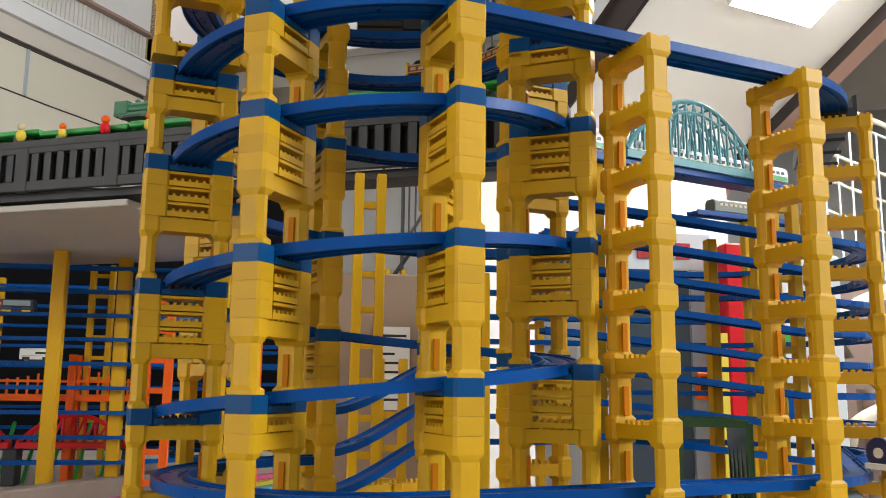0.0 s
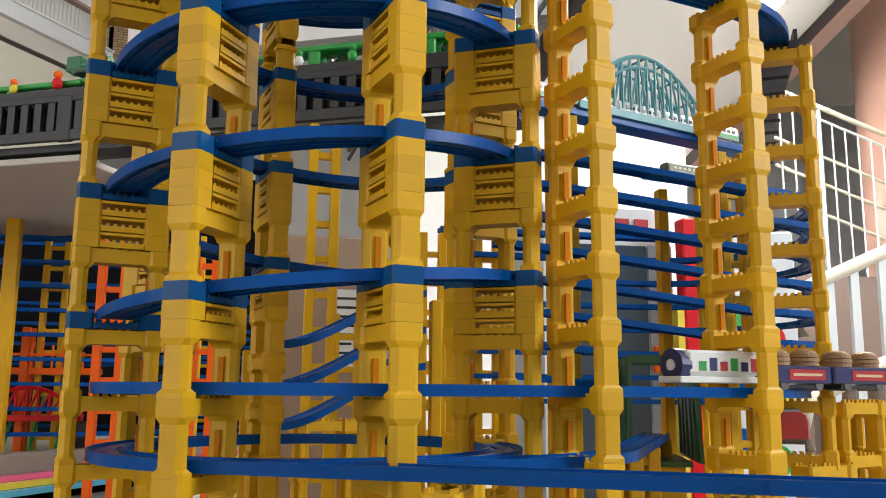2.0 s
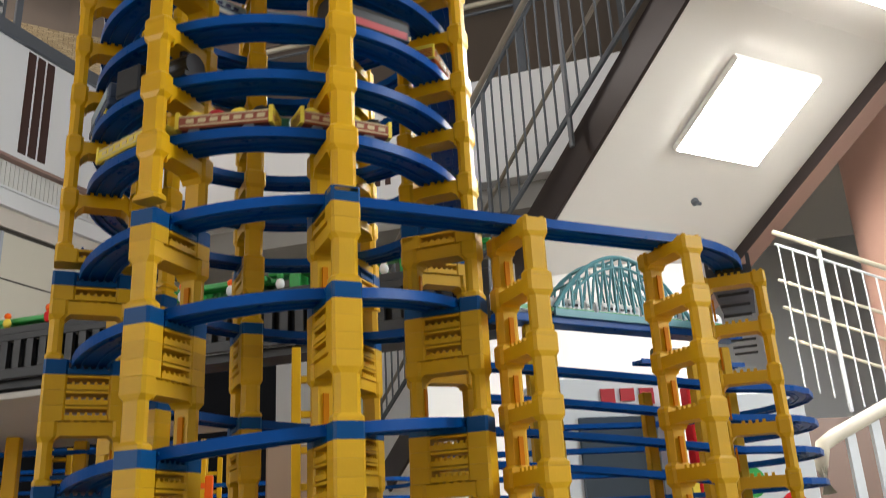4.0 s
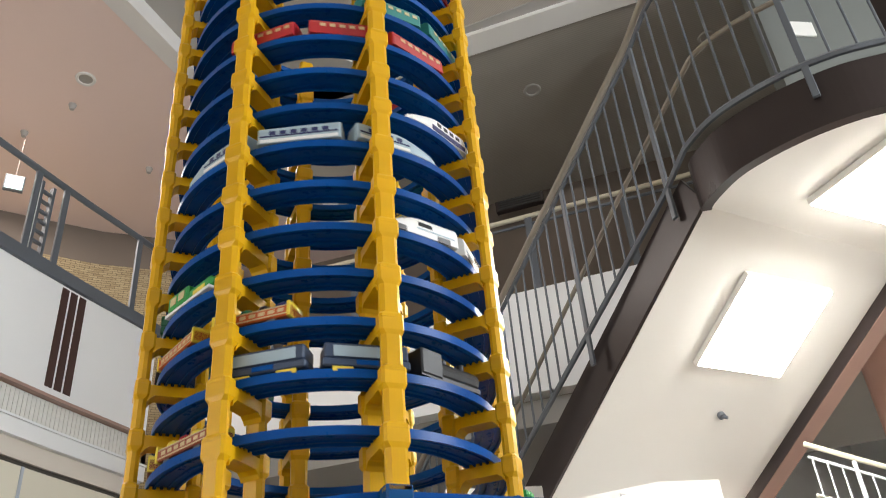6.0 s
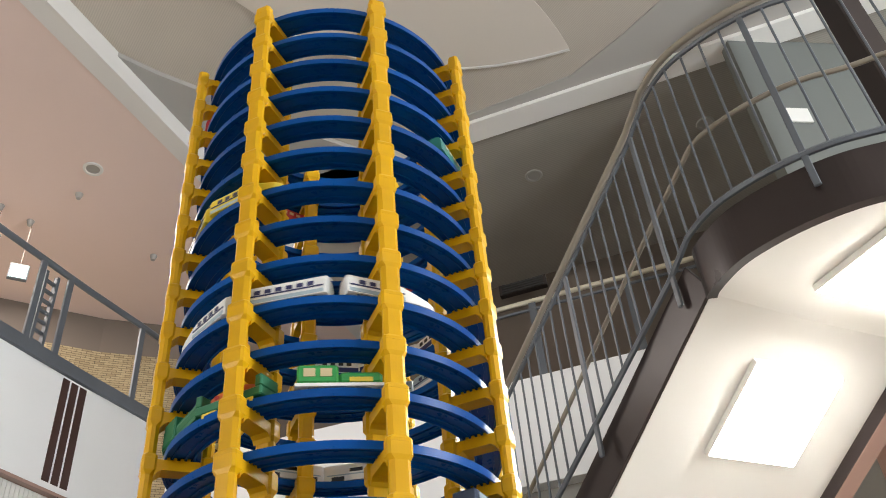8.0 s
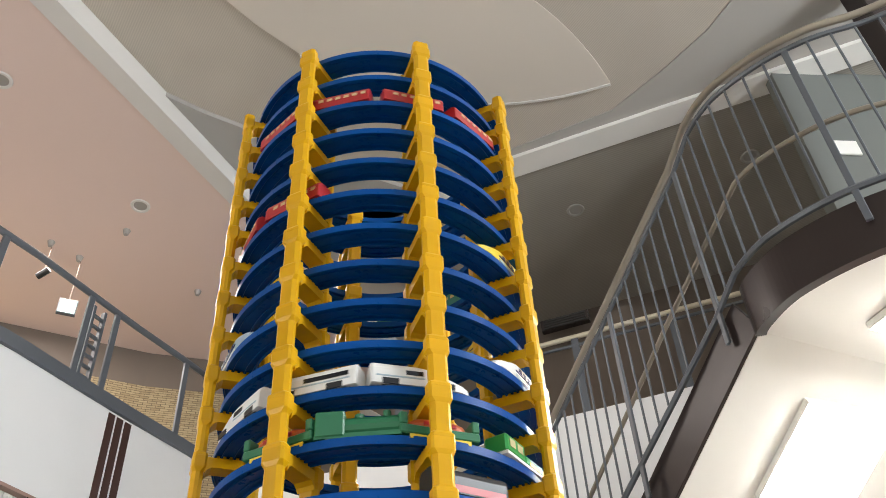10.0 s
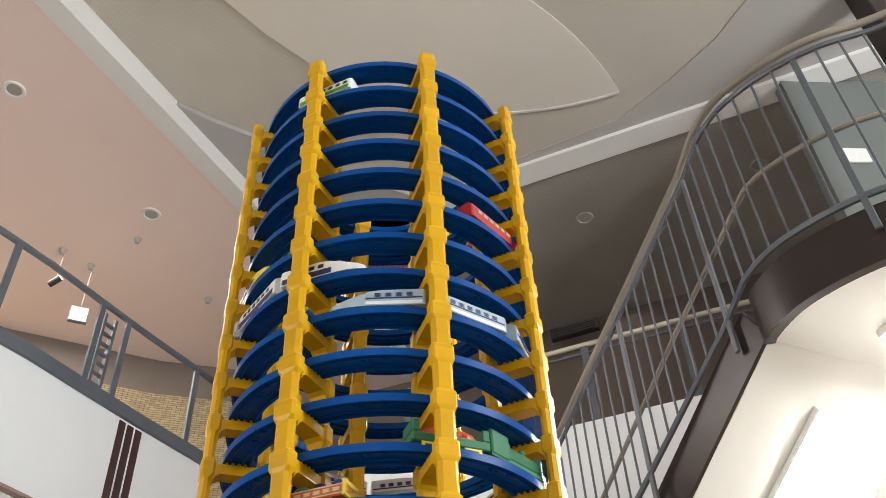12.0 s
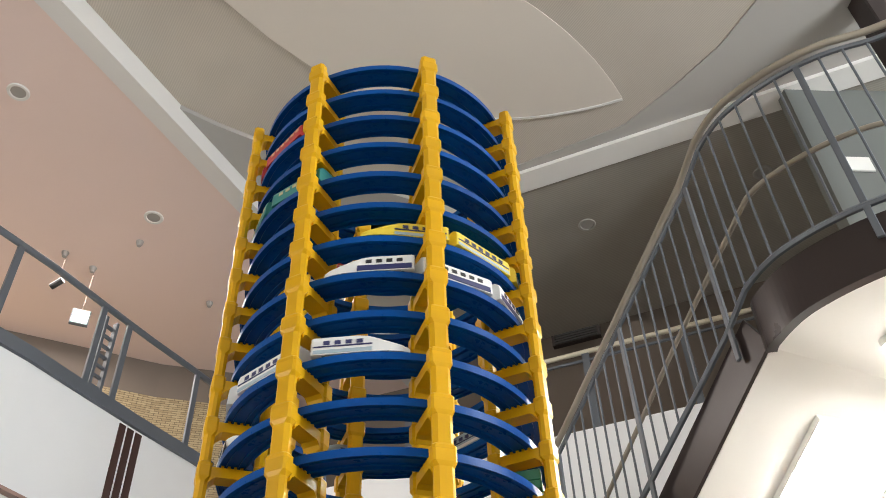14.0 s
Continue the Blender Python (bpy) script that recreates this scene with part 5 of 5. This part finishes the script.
# ------------------------------------------------------------------ teal arch bridge
ta, tb = Vector((0.483, 0.48, 1.381)), Vector((0.811, 0.60, 1.367))
arch = thing("toy_arch_bridge", "teal toy arch truss bridge with a blue deck", "toy bridge", m=straight_frames(ta, tb)[0] @ pose(0, 0, 0, 0, 0, 90))
span = (tb - ta).length
bm = bmesh.new()
bm_box(bm, -0.12, span + 0.15, -0.022, 0.022, -0.03, -0.014, 0.002)
part("deck", bm, BLUE, arch, "blue deck rail")
for sy in (-0.026, 0.026):
    bm = bmesh.new()
    bm_box(bm, 0, span, sy - 0.003, sy + 0.003, -0.016, -0.002)
    part("bottom_chord", bm, TEAL, arch)
    pts = [(span * i / 16, sy, 0.118 * (1 - (2 * i / 16 - 1) ** 2)) for i in range(17)]
    bm = bmesh.new()
    bm_tube(bm, pts, 0.0045, 6)
    bm_tube(bm, [(x, y, z - 0.022) for x, y, z in pts[2:15]], 0.003, 6)
    part("arch_chord", bm, TEAL, arch)
    for i in range(1, 16):
        bm = bmesh.new()
        bm_rod(bm, (pts[i][0], sy, 0.003), pts[i], 0.0026, 6)
        part("hanger", bm, TEAL, arch)
        if 1 < i < 15:
            bm = bmesh.new()
            j = i + (1 if i < 8 else -1)
            bm_rod(bm, (pts[i][0], sy, 0.003), pts[j], 0.002, 6)
            part("brace", bm, TEAL, arch)
for i in range(2, 15, 2):
    bm = bmesh.new()
    z = 0.118 * (1 - (2 * i / 16 - 1) ** 2)
    bm_rod(bm, (span * i / 16, -0.026, z), (span * i / 16, 0.026, z), 0.0026, 6)
    part("cross_bar", bm, TEAL, arch)
bridge_train = thing("toy_train", "white and green toy commuter train on the arch bridge", "toy train", "trains on the back lines",
                     straight_frames(ta, tb)[0] @ pose(0, 0, 0, 0, 0, 90) @ pose(0, 0, -0.0135))
for x in (-0.065, 0.05, 0.165, 0.28, 0.395):
    car(bridge_train, "whitegreen", pose(x, 0, 0), 0, 0.11, 0.034, 0.038)
leg_post(0.46, 0.47, 0.50, 1.351, 0.02, YELLOW_OLD, "yellow ladder-like pier under the arch bridge")
leg_post(0.845, 0.61, 0.50, 1.335, 0.02, YELLOW_OLD, "yellow ladder-like pier under the arch bridge")
back_line = thing("toy_rail_back_line", "short blue toy rail on a pier behind the stacked rails", "toy railway")
add_rail(back_line, straight_frames((0.80, 0.84, 1.357), (1.10, 0.92, 1.357)))
olive = thing("toy_train", "dull olive toy railcar with pale windows on the back rail", "toy train", "trains on the back lines", pose(0.902, 0.867, 1.351, 0, 0, 15))
car(olive, "olive", pose(0, 0, 0), 0, 0.105, 0.034, 0.036)


# ------------------------------------------------------------------ stacked loops behind
def stacked_loop(x0, x1, y0, y1, levels, z_top, gap, drop, label, open_end=False):
    root = thing("toy_rail_stack", label, "toy railway", "rail stacks behind the tower")
    r = (y1 - y0) / 2
    for k in range(levels):
        z = z_top - gap * k
        n = 7
        fr = [pose(x0 + (x1 - x0) * i / n, y0, z - drop * (i / n) ** 1.2, 0, 0, -90) for i in range(n + 1)]
        add_rail(root, fr)
        add_rail(root, [pose(x1 + r * math.sin(a), y0 + r - r * math.cos(a), z - drop, 0, 0, math.degrees(a) - 90) for a in [math.pi * i / 12 for i in range(13)]], name="end_curve")
        add_rail(root, straight_frames((x1, y1, z - drop), (x0, y1, z - drop)))
        if open_end:
            continue
        add_rail(root, [pose(x0 - r * math.sin(a), y0 + r + r * math.cos(a), z - drop, 0, 0, math.degrees(a) + 90) for a in [math.pi * i / 12 for i in range(13)]], name="end_curve")
    return root


stacked_loop(0.32, 0.80, 0.42, 0.93, 8, 1.272, 0.056, 0.05, "stacked blue toy rails sloping round yellow posts", True)
stacked_loop(-1.75, -0.66, 1.72, 2.3, 10, 1.366, 0.072, 0.0, "stacked blue toy rails in front of the black screen")
stacked_loop(-0.25, 0.18, 1.85, 2.4, 9, 1.19, 0.06, 0.0, "stacked blue toy rails far behind the tower")
for x in (-1.75, -1.2, -0.3, 0.2):
    for y in (1.74, 2.3):
        leg_post(x, y, 0.635 if x < -1 else FLOOR_Z, 1.315, 0.026, YELLOW, "yellow ladder-like pier carrying stacked rails")

# curving climbers inside the tower's foot
climb = thing("toy_rail_climb", "blue toy rails climbing in a curve behind the tower", "toy railway")
for k, z in enumerate((0.915, 0.857, 0.8)):
    fr = []
    for i in range(13):
        u = i / 12
        x, y = -0.05 + 0.24 * u, 0.27 + 0.10 * math.sin(u * math.pi * 0.5)
        fr.append(pose(x, y, z + 0.09 * (3 * u * u - 2 * u ** 3), 0, 0, -90 + 30 * math.cos(u * math.pi * 0.5)))
    add_rail(climb, fr)
leg_post(-0.06, 0.26, 0.50, 0.9, 0.02, YELLOW_OLD, "yellow ladder-like pier at the foot of the climbing rails")
leg_post(0.19, 0.38, 0.50, 0.99, 0.02, YELLOW_OLD, "yellow ladder-like pier at the top of the climbing rails")
low = thing("toy_rail_foot_line", "blue toy rail curving away from the tower's foot", "toy railway")
l1 = b0 + h15 * 0.16
lc = l1 + Vector((-h15.y, h15.x, 0)) * RT
l2 = lc + Vector((math.sin(radians(60)), -math.cos(radians(60)), 0)) * RT
up_z = Vector((0, 0, 0.785))
add_rail(low, straight_frames(b0 + h15 * 0.03 + up_z, l1 + up_z))
add_rail(low, [Matrix.Translation((lc.x, lc.y, 0.785)) @ pose(0, 0, 0, 0, 0, 15) @ m for m in arc_frames(RT, 45, 0)])
add_rail(low, straight_frames(l2 + up_z, l2 + h60 * 0.22 + up_z))
add_rail(low, straight_frames(l2 + h60 * 0.22 + up_z, l2 + h60 * 0.44 + up_z))
for p in ((0.34, -0.062), (0.452, 0.132), (0.562, 0.322)):
    leg_post(p[0], p[1], 0.50, 0.772, 0.012, YELLOW_OLD, "low yellow pier under the foot line")
for x, y, z in ((0.70, 0.02, 0.835), (0.78, 0.10, 0.835), (0.03, 0.33, 0.80), (0.10, 0.36, 0.80), (0.62, -0.02, 0.76), (0.40, 0.22, 0.74)):
    root = thing("block_pier", "low yellow block pier standing on the table", "toy pier", "low block piers", pose(x, y, 0, 0, 0, 20))
    zz = z
    while zz > 0.57:
        part("pier_block", BLOCK_OLD, None, root, m=pose(0, 0, zz))
        zz -= 0.066
    bm = bmesh.new()
    bm_box(bm, -0.046, 0.046, -0.016, 0.016, 0.5, zz, 0.001)
    part("pier_foot", bm, YELLOW_OLD, root)

front = thing("toy_rail_front_line", "blue toy rail running straight past the tower's foot", "toy railway")
f0, fd = Vector((-RT * math.sin(radians(30)), -RT * math.cos(radians(30)), 0.787)), Vector((math.cos(radians(-27)), math.sin(radians(-27)), 0))
f0 = f0 + fd * 0.02
for k in range(3):
    add_rail(front, straight_frames(f0 + fd * 0.2155 * k, f0 + fd * 0.2155 * (k + 1)))
for k, zc in ((1, 0.77), (2, 0.77), (3, 0.77)):
    q = f0 + fd * (0.2155 * k - 0.003)
    root = thing("block_pier", "low yellow block pier under the front rail", "toy pier", "low block piers", pose(q.x, q.y, 0, 0, 0, -117))
    zz = zc
    while zz > 0.57:
        part("pier_block", BLOCK_OLD, None, root, m=pose(0, 0, zz))
        zz -= 0.066
    bm = bmesh.new()
    bm_box(bm, -0.046, 0.046, -0.016, 0.016, 0.5, zz, 0.001)
    part("pier_foot", bm, YELLOW_OLD, root)

# dark green portal bridge
gp = thing("green_toy_bridge", "dark green toy girder bridge with open top bars", "toy bridge", m=pose(0.545, 0.28, 0.008, 0, 0, -18))
for sx in (-0.046, 0.046):
    bm = bmesh.new()
    vs = [bm.verts.new((sx * (1.0 if z > 0.8 else 1.16) + dx, y, z)) for dx in (-0.003, 0.003) for y, z in ((-0.07, 0.735), (0.11, 0.735), (0.10, 0.89), (-0.06, 0.89))]
    for q in ((0, 1, 2, 3), (7, 6, 5, 4), (0, 4, 5, 1), (1, 5, 6, 2), (2, 6, 7, 3), (3, 7, 4, 0)):
        bm.faces.new([vs[i] for i in q])
    part("side_panel", bm, GREEN_DK, gp)
    for k in range(5):
        bm = bmesh.new()
        bm_box(bm, sx * 1.1 - 0.006, sx * 1.1 + 0.006, -0.055 + k * 0.035, -0.05 + k * 0.035, 0.74, 0.888)
        part("rib", bm, GREEN_DK, gp)
for k in range(5):
    bm = bmesh.new()
    bm_box(bm, -0.049, 0.049, -0.062 + k * 0.039, -0.056 + k * 0.039, 0.882, 0.893)
    part("top_bar", bm, GREEN_DK, gp)
bm = bmesh.new()
bm_box(bm, -0.04, 0.04, -0.07, 0.11, 0.73, 0.737)
part("floor_plate", bm, GREEN_DK, gp)
for y in (-0.05, 0.09):
    bm = bmesh.new()
    bm_box(bm, -0.03, 0.03, y - 0.012, y + 0.012, 0.492, 0.729)
    part("stand", bm, YELLOW_OLD, gp)

# ------------------------------------------------------------------ far left display: orange bridge, red truss, white figure
ob_ = thing("orange_toy_bridge", "orange toy suspension bridge with railings", "toy bridge", m=pose(-1.1, 1.9, 0.13))
bm = bmesh.new()
bm_box(bm, -0.5, 0.52, -0.03, 0.03, 0.755, 0.775)
part("deck", bm, ORANGE, ob_)
for x in (-0.2, 0.3):
    for sy in (-0.03, 0.03):
        bm = bmesh.new()
        bm_box(bm, x - 0.012, x + 0.012, sy - 0.008, sy + 0.008, 0.506, 0.9, 0.002)
        part("pylon", bm, ORANGE, ob_)
for k in range(34):
    x = -0.49 + k * 0.03
    d = min(abs(x + 0.2), abs(x - 0.3))
    bm = bmesh.new()
    bm_box(bm, x - 0.003, x + 0.003, -0.033, -0.028, 0.7755, 0.815 + 0.08 * math.exp(-d * 12))
    part("baluster", bm, ORANGE, ob_)
bm = bmesh.new()
bm_box(bm, -0.5, 0.52, -0.034, -0.027, 0.812, 0.82)
part("rail", bm, ORANGE, ob_)
tr = thing("red_toy_truss_bridge", "red toy truss bridge with a curved top", "toy bridge", m=pose(-1.13, 1.82, 0.14))
for c in (-0.33, 0.02, 0.36):
    pts = [(c - 0.16 + 0.32 * i / 10, 0, 0.62 + 0.085 * (1 - (i / 5 - 1) ** 2)) for i in range(11)]
    bm = bmesh.new()
    bm_tube(bm, pts, 0.007, 6)
    part("top_chord", bm, RED, tr)
    bm = bmesh.new()
    bm_box(bm, c - 0.16, c + 0.16, -0.02, 0.02, 0.605, 0.622)
    part("deck", bm, RED, tr)
    for i in range(1, 10):
        bm = bmesh.new()
        bm_rod(bm, (pts[i][0], 0, 0.62), pts[i], 0.005, 6)
        part("hanger", bm, RED, tr)
        if i < 9:
            bm = bmesh.new()
            bm_rod(bm, (pts[i][0], 0, 0.62), pts[i + 1], 0.004, 6)
            part("brace", bm, RED, tr)
for x in (-0.5, -0.15, 0.19, 0.53):
    bm = bmesh.new()
    bm_box(bm, x - 0.02, x + 0.02, -0.03, 0.03, 0.496, 0.604, 0.003)
    part("footing", bm, GREY_RAIL, tr)
gr2 = thing("green_toy_fence", "green plastic lattice behind the red bridge", "toy fence", m=pose(-1.1, 1.88, 0.635))
for k in range(14):
    bm = bmesh.new()
    bm_rod(bm, (-0.5 + k * 0.075, 0, 0), (-0.46 + k * 0.075, 0, 0.185), 0.006, 6)
    part("bar", bm, GREEN_RAIL, gr2)
for x0, mt, lab in ((-1.02, RED, "red toy wagon on the stacked rails"), (-0.86, WHITE, "white toy robot-like model on the stacked rails"), (-0.93, BLUEGREY, "blue-grey toy wagon with pale windows on the stacked rails")):
    g = thing("toy_train", lab, "toy train", "trains on the far stack", pose(x0, 1.72, 1.366 - 0.072 * (3 if mt is not WHITE else 5) - 0.004))
    kd = {RED: "red", WHITE: "whitebus", BLUEGREY: "container"}[mt]
    car(g, kd, pose(0, 0, 0), 0, 0.1, 0.034, 0.04)

# brown board and notice behind the tower
bm = bmesh.new()
bm_box(bm, -0.06, 0.2, 1.10, 1.13, FLOOR_Z, 1.218, 0.004)
solid("display_board", bm, CARDBOARD, "tall plain brown board standing behind the table", "board")
note = thing("paper_notice", "white paper notice with rows of dark print on the brown board", "notice", m=pose(0.13, 1.096, 0.987))
bm = bmesh.new()
bm_box(bm, -0.045, 0.045, -0.002, 0.0015, -0.1, 0.1)
part("sheet", bm, PAPER, note)
for k in range(8):
    bm = bmesh.new()
    bm_box(bm, -0.036, 0.036 - 0.014 * (k % 3), -0.0034, -0.0021, 0.075 - k * 0.022, 0.081 - k * 0.022)
    part("print_bar", bm, BLACK, note)

# ------------------------------------------------------------------ machines and panels on the right
mach = thing("vending_machine", "pale grey-white upright vending machine", "vending machine", m=pose(1.08, 1.75, FLOOR_Z))
bm = bmesh.new()
bm_box(bm, -0.26, 0.235, 0.0, 0.5, 0.0, 1.745, 0.02)
part("cabinet", bm, WHITE_STEEL, mach)
bm = bmesh.new()
bm_box(bm, -0.14, 0.13, -0.012, 0.0, 0.6, 1.595, 0.004)
part("glass_front", bm, DARK_GLASS, mach, "dark blue-grey glass front")
bm = bmesh.new()
bm_box(bm, 0.135, 0.225, -0.008, 0.0, 0.55, 1.6, 0.003)
part("side_panel", bm, STEEL_GREY, mach, "pale blue-grey side panel")
bm = bmesh.new()
bm_box(bm, 0.14, 0.215, -0.03, -0.0082, 1.16, 1.25, 0.004)
part("coin_unit", bm, ORANGE, mach)
bm = bmesh.new()
bm_box(bm, 0.15, 0.185, -0.034, -0.031, 1.19, 1.235)
part("display", bm, BLACK, mach)
bm = bmesh.new()
for k in range(3):
    bm_box(bm, -0.05 + k * 0.07, 0.0 + k * 0.07, -0.008, 0.0, 1.635 + 0.012 * (k % 2), 1.69)
part("printed_logo", bm, RED_TR, mach)
panel = thing("game_panel", "red and white upright panel with coloured round shapes", "panel", m=pose(1.305, 1.62, FLOOR_Z))
bm = bmesh.new()
bm_box(bm, -0.02, 0.08, 0, 0.06, 0, 1.676, 0.006)
part("red_pillar", bm, RED_PAINT, panel)
bm = bmesh.new()
bm_box(bm, 0.082, 0.4, 0.01, 0.05, 0, 1.646, 0.006)
part("white_board", bm, WHITE_STEEL, panel)
bm = bmesh.new()
bm_box(bm, -0.045, -0.021, 0.005, 0.05, 0.0, 1.376)
part("yellow_edge", bm, YEL_TR, panel)
for k, (x, z, r, mt) in enumerate(((0.16, 1.28, 0.05, GREEN_RAIL), (0.3, 1.2, 0.045, RED), (0.2, 1.05, 0.05, BLUE), (0.33, 0.98, 0.04, YEL_TR), (0.17, 0.86, 0.045, BLUE), (0.3, 0.8, 0.05, GREEN_RAIL), (0.2, 0.68, 0.04, RED))):
    bm = bmesh.new()
    bm_rod(bm, (x, 0.0095, z + 0.076), (x, 0.004, z + 0.076), r, 18)
    part("round_shape", bm, mt, panel)

# lower stair on the right: cream handrails and white balusters
low_rail = thing("lower_stair_railing", "cream tube handrail with pale blue steel posts", "railing", "lower stair railings")
for dz in (0.094, -0.366):
    bm = bmesh.new()
    bm_tube(bm, [(2.10, 2.2, 0.98 + dz), (2.085, 2.2, 1.09 + dz), (2.11, 2.2, 1.17 + dz), (2.17, 2.2, 1.205 + dz), (2.6, 2.2, 1.39 + dz), (3.2, 2.2, 1.65 + dz)], 0.03, 10)
    part("handrail", bm, CREAM, low_rail, smooth=True)
for x in (2.24, 2.36, 2.5, 2.64):
    bm = bmesh.new()
    bm_box(bm, x - 0.02, x + 0.02, 2.19, 2.21, FLOOR_Z, 1.294 + (x - 2.17) * 0.43)
    part("post", bm, WHITE_STEEL, low_rail)
bm = bmesh.new()
bm_box(bm, 2.2, 3.4, 2.26, 2.3, FLOOR_Z, 0.95)
solid("stair_side", bm, STRINGER_LT, "brown painted side of the lower stair", "stair", kind="structure")
wrail = thing("white_balustrade", "white steel balustrade with thin upright bars", "railing", "lower stair railings")
for off, r, mt in ((0.0, 0.015, CREAM), (-0.075, 0.008, WHITE_STEEL), (-0.28, 0.0095, CREAM), (-0.44, 0.0095, CREAM), (-0.62, 0.0095, CREAM)):
    bm = bmesh.new()
    bm_tube(bm, [(2.7, 3.2 + (0.03 if mt is CREAM and off < 0 else 0), 2.561 + off), (3.6, 3.2 + (0.03 if mt is CREAM and off < 0 else 0), 2.264 + off)], r, 10)
    part("rail", bm, mt, wrail, smooth=True)
base = bmesh.new()
bm_rod(base, (0, 0, -0.9), (0, 0, -0.08), 0.0055, 8)
thin = data_of(base, "baluster", WHITE_STEEL)
base = bmesh.new()
bm_box(base, -0.0095, 0.0095, -0.009, 0.009, -0.95, -0.02, 0.002)
thick = data_of(base, "post", WHITE_STEEL)
for k in range(11):
    x = 2.72 + k * 0.082
    part("post" if k % 6 == 3 else "baluster", thick if k % 6 == 3 else thin, None, wrail, m=pose(x, 3.2, 2.644 - (x - 2.45) * 0.33))
bm = bmesh.new()
bm_box(bm, 2.35, 3.6, 3.24, 3.32, FLOOR_Z, 1.5)
solid("stair_wall", bm, STRINGER_LT, "brown painted wall under the white balustrade", "wall", kind="structure")
bm = bmesh.new()
bm_box(bm, 0.7, 2.34, 3.6, 3.7, FLOOR_Z, 2.5)
solid("stair_core_wall", bm, SOFFIT, "bright white wall under the stair", "wall", kind="structure")


# ------------------------------------------------------------------ movement
def motions():
    steps = [i * 1.0 for i in range(15)]
    for root, keys in TRAINS:
        z = root.matrix_basis.translation.z
        rows = []
        for t in steps:
            if len(keys) == 1:
                t0, a0, w = keys[0]
                a = a0 + w * (t - t0)
            else:
                j = max(1, min(len(keys) - 1, sum(1 for k in keys if k[0] <= t)))
                (ta, aa), (tb, ab) = keys[j - 1], keys[j]
                a = aa + (ab - aa) * (t - ta) / (tb - ta)
            rows.append((t, pose(0, 0, z, 0, 0, (a + 180) % 360 - 180)))
        walk(root, rows)
    rows = []
    for t in steps:
        s = 0.443 - 0.11 * (t - 1.5)
        if s >= 0:
            p, hd = b0 + h15 * s, 15
        else:
            hd = 15 + math.degrees(s / RT)
            p = Vector((RT * math.sin(radians(hd)), -RT * math.cos(radians(hd)), 0))
        rows.append((t, pose(p.x, p.y, 0.849, 0, 0, hd + 180)))
    walk(lower_train, rows)
    walk(red_train, [(t, pose(0.622, 0.06, 0.787, 0, 0, 60 + 0.0001 * t)) for t in (0.0, 14.0)])


motions()
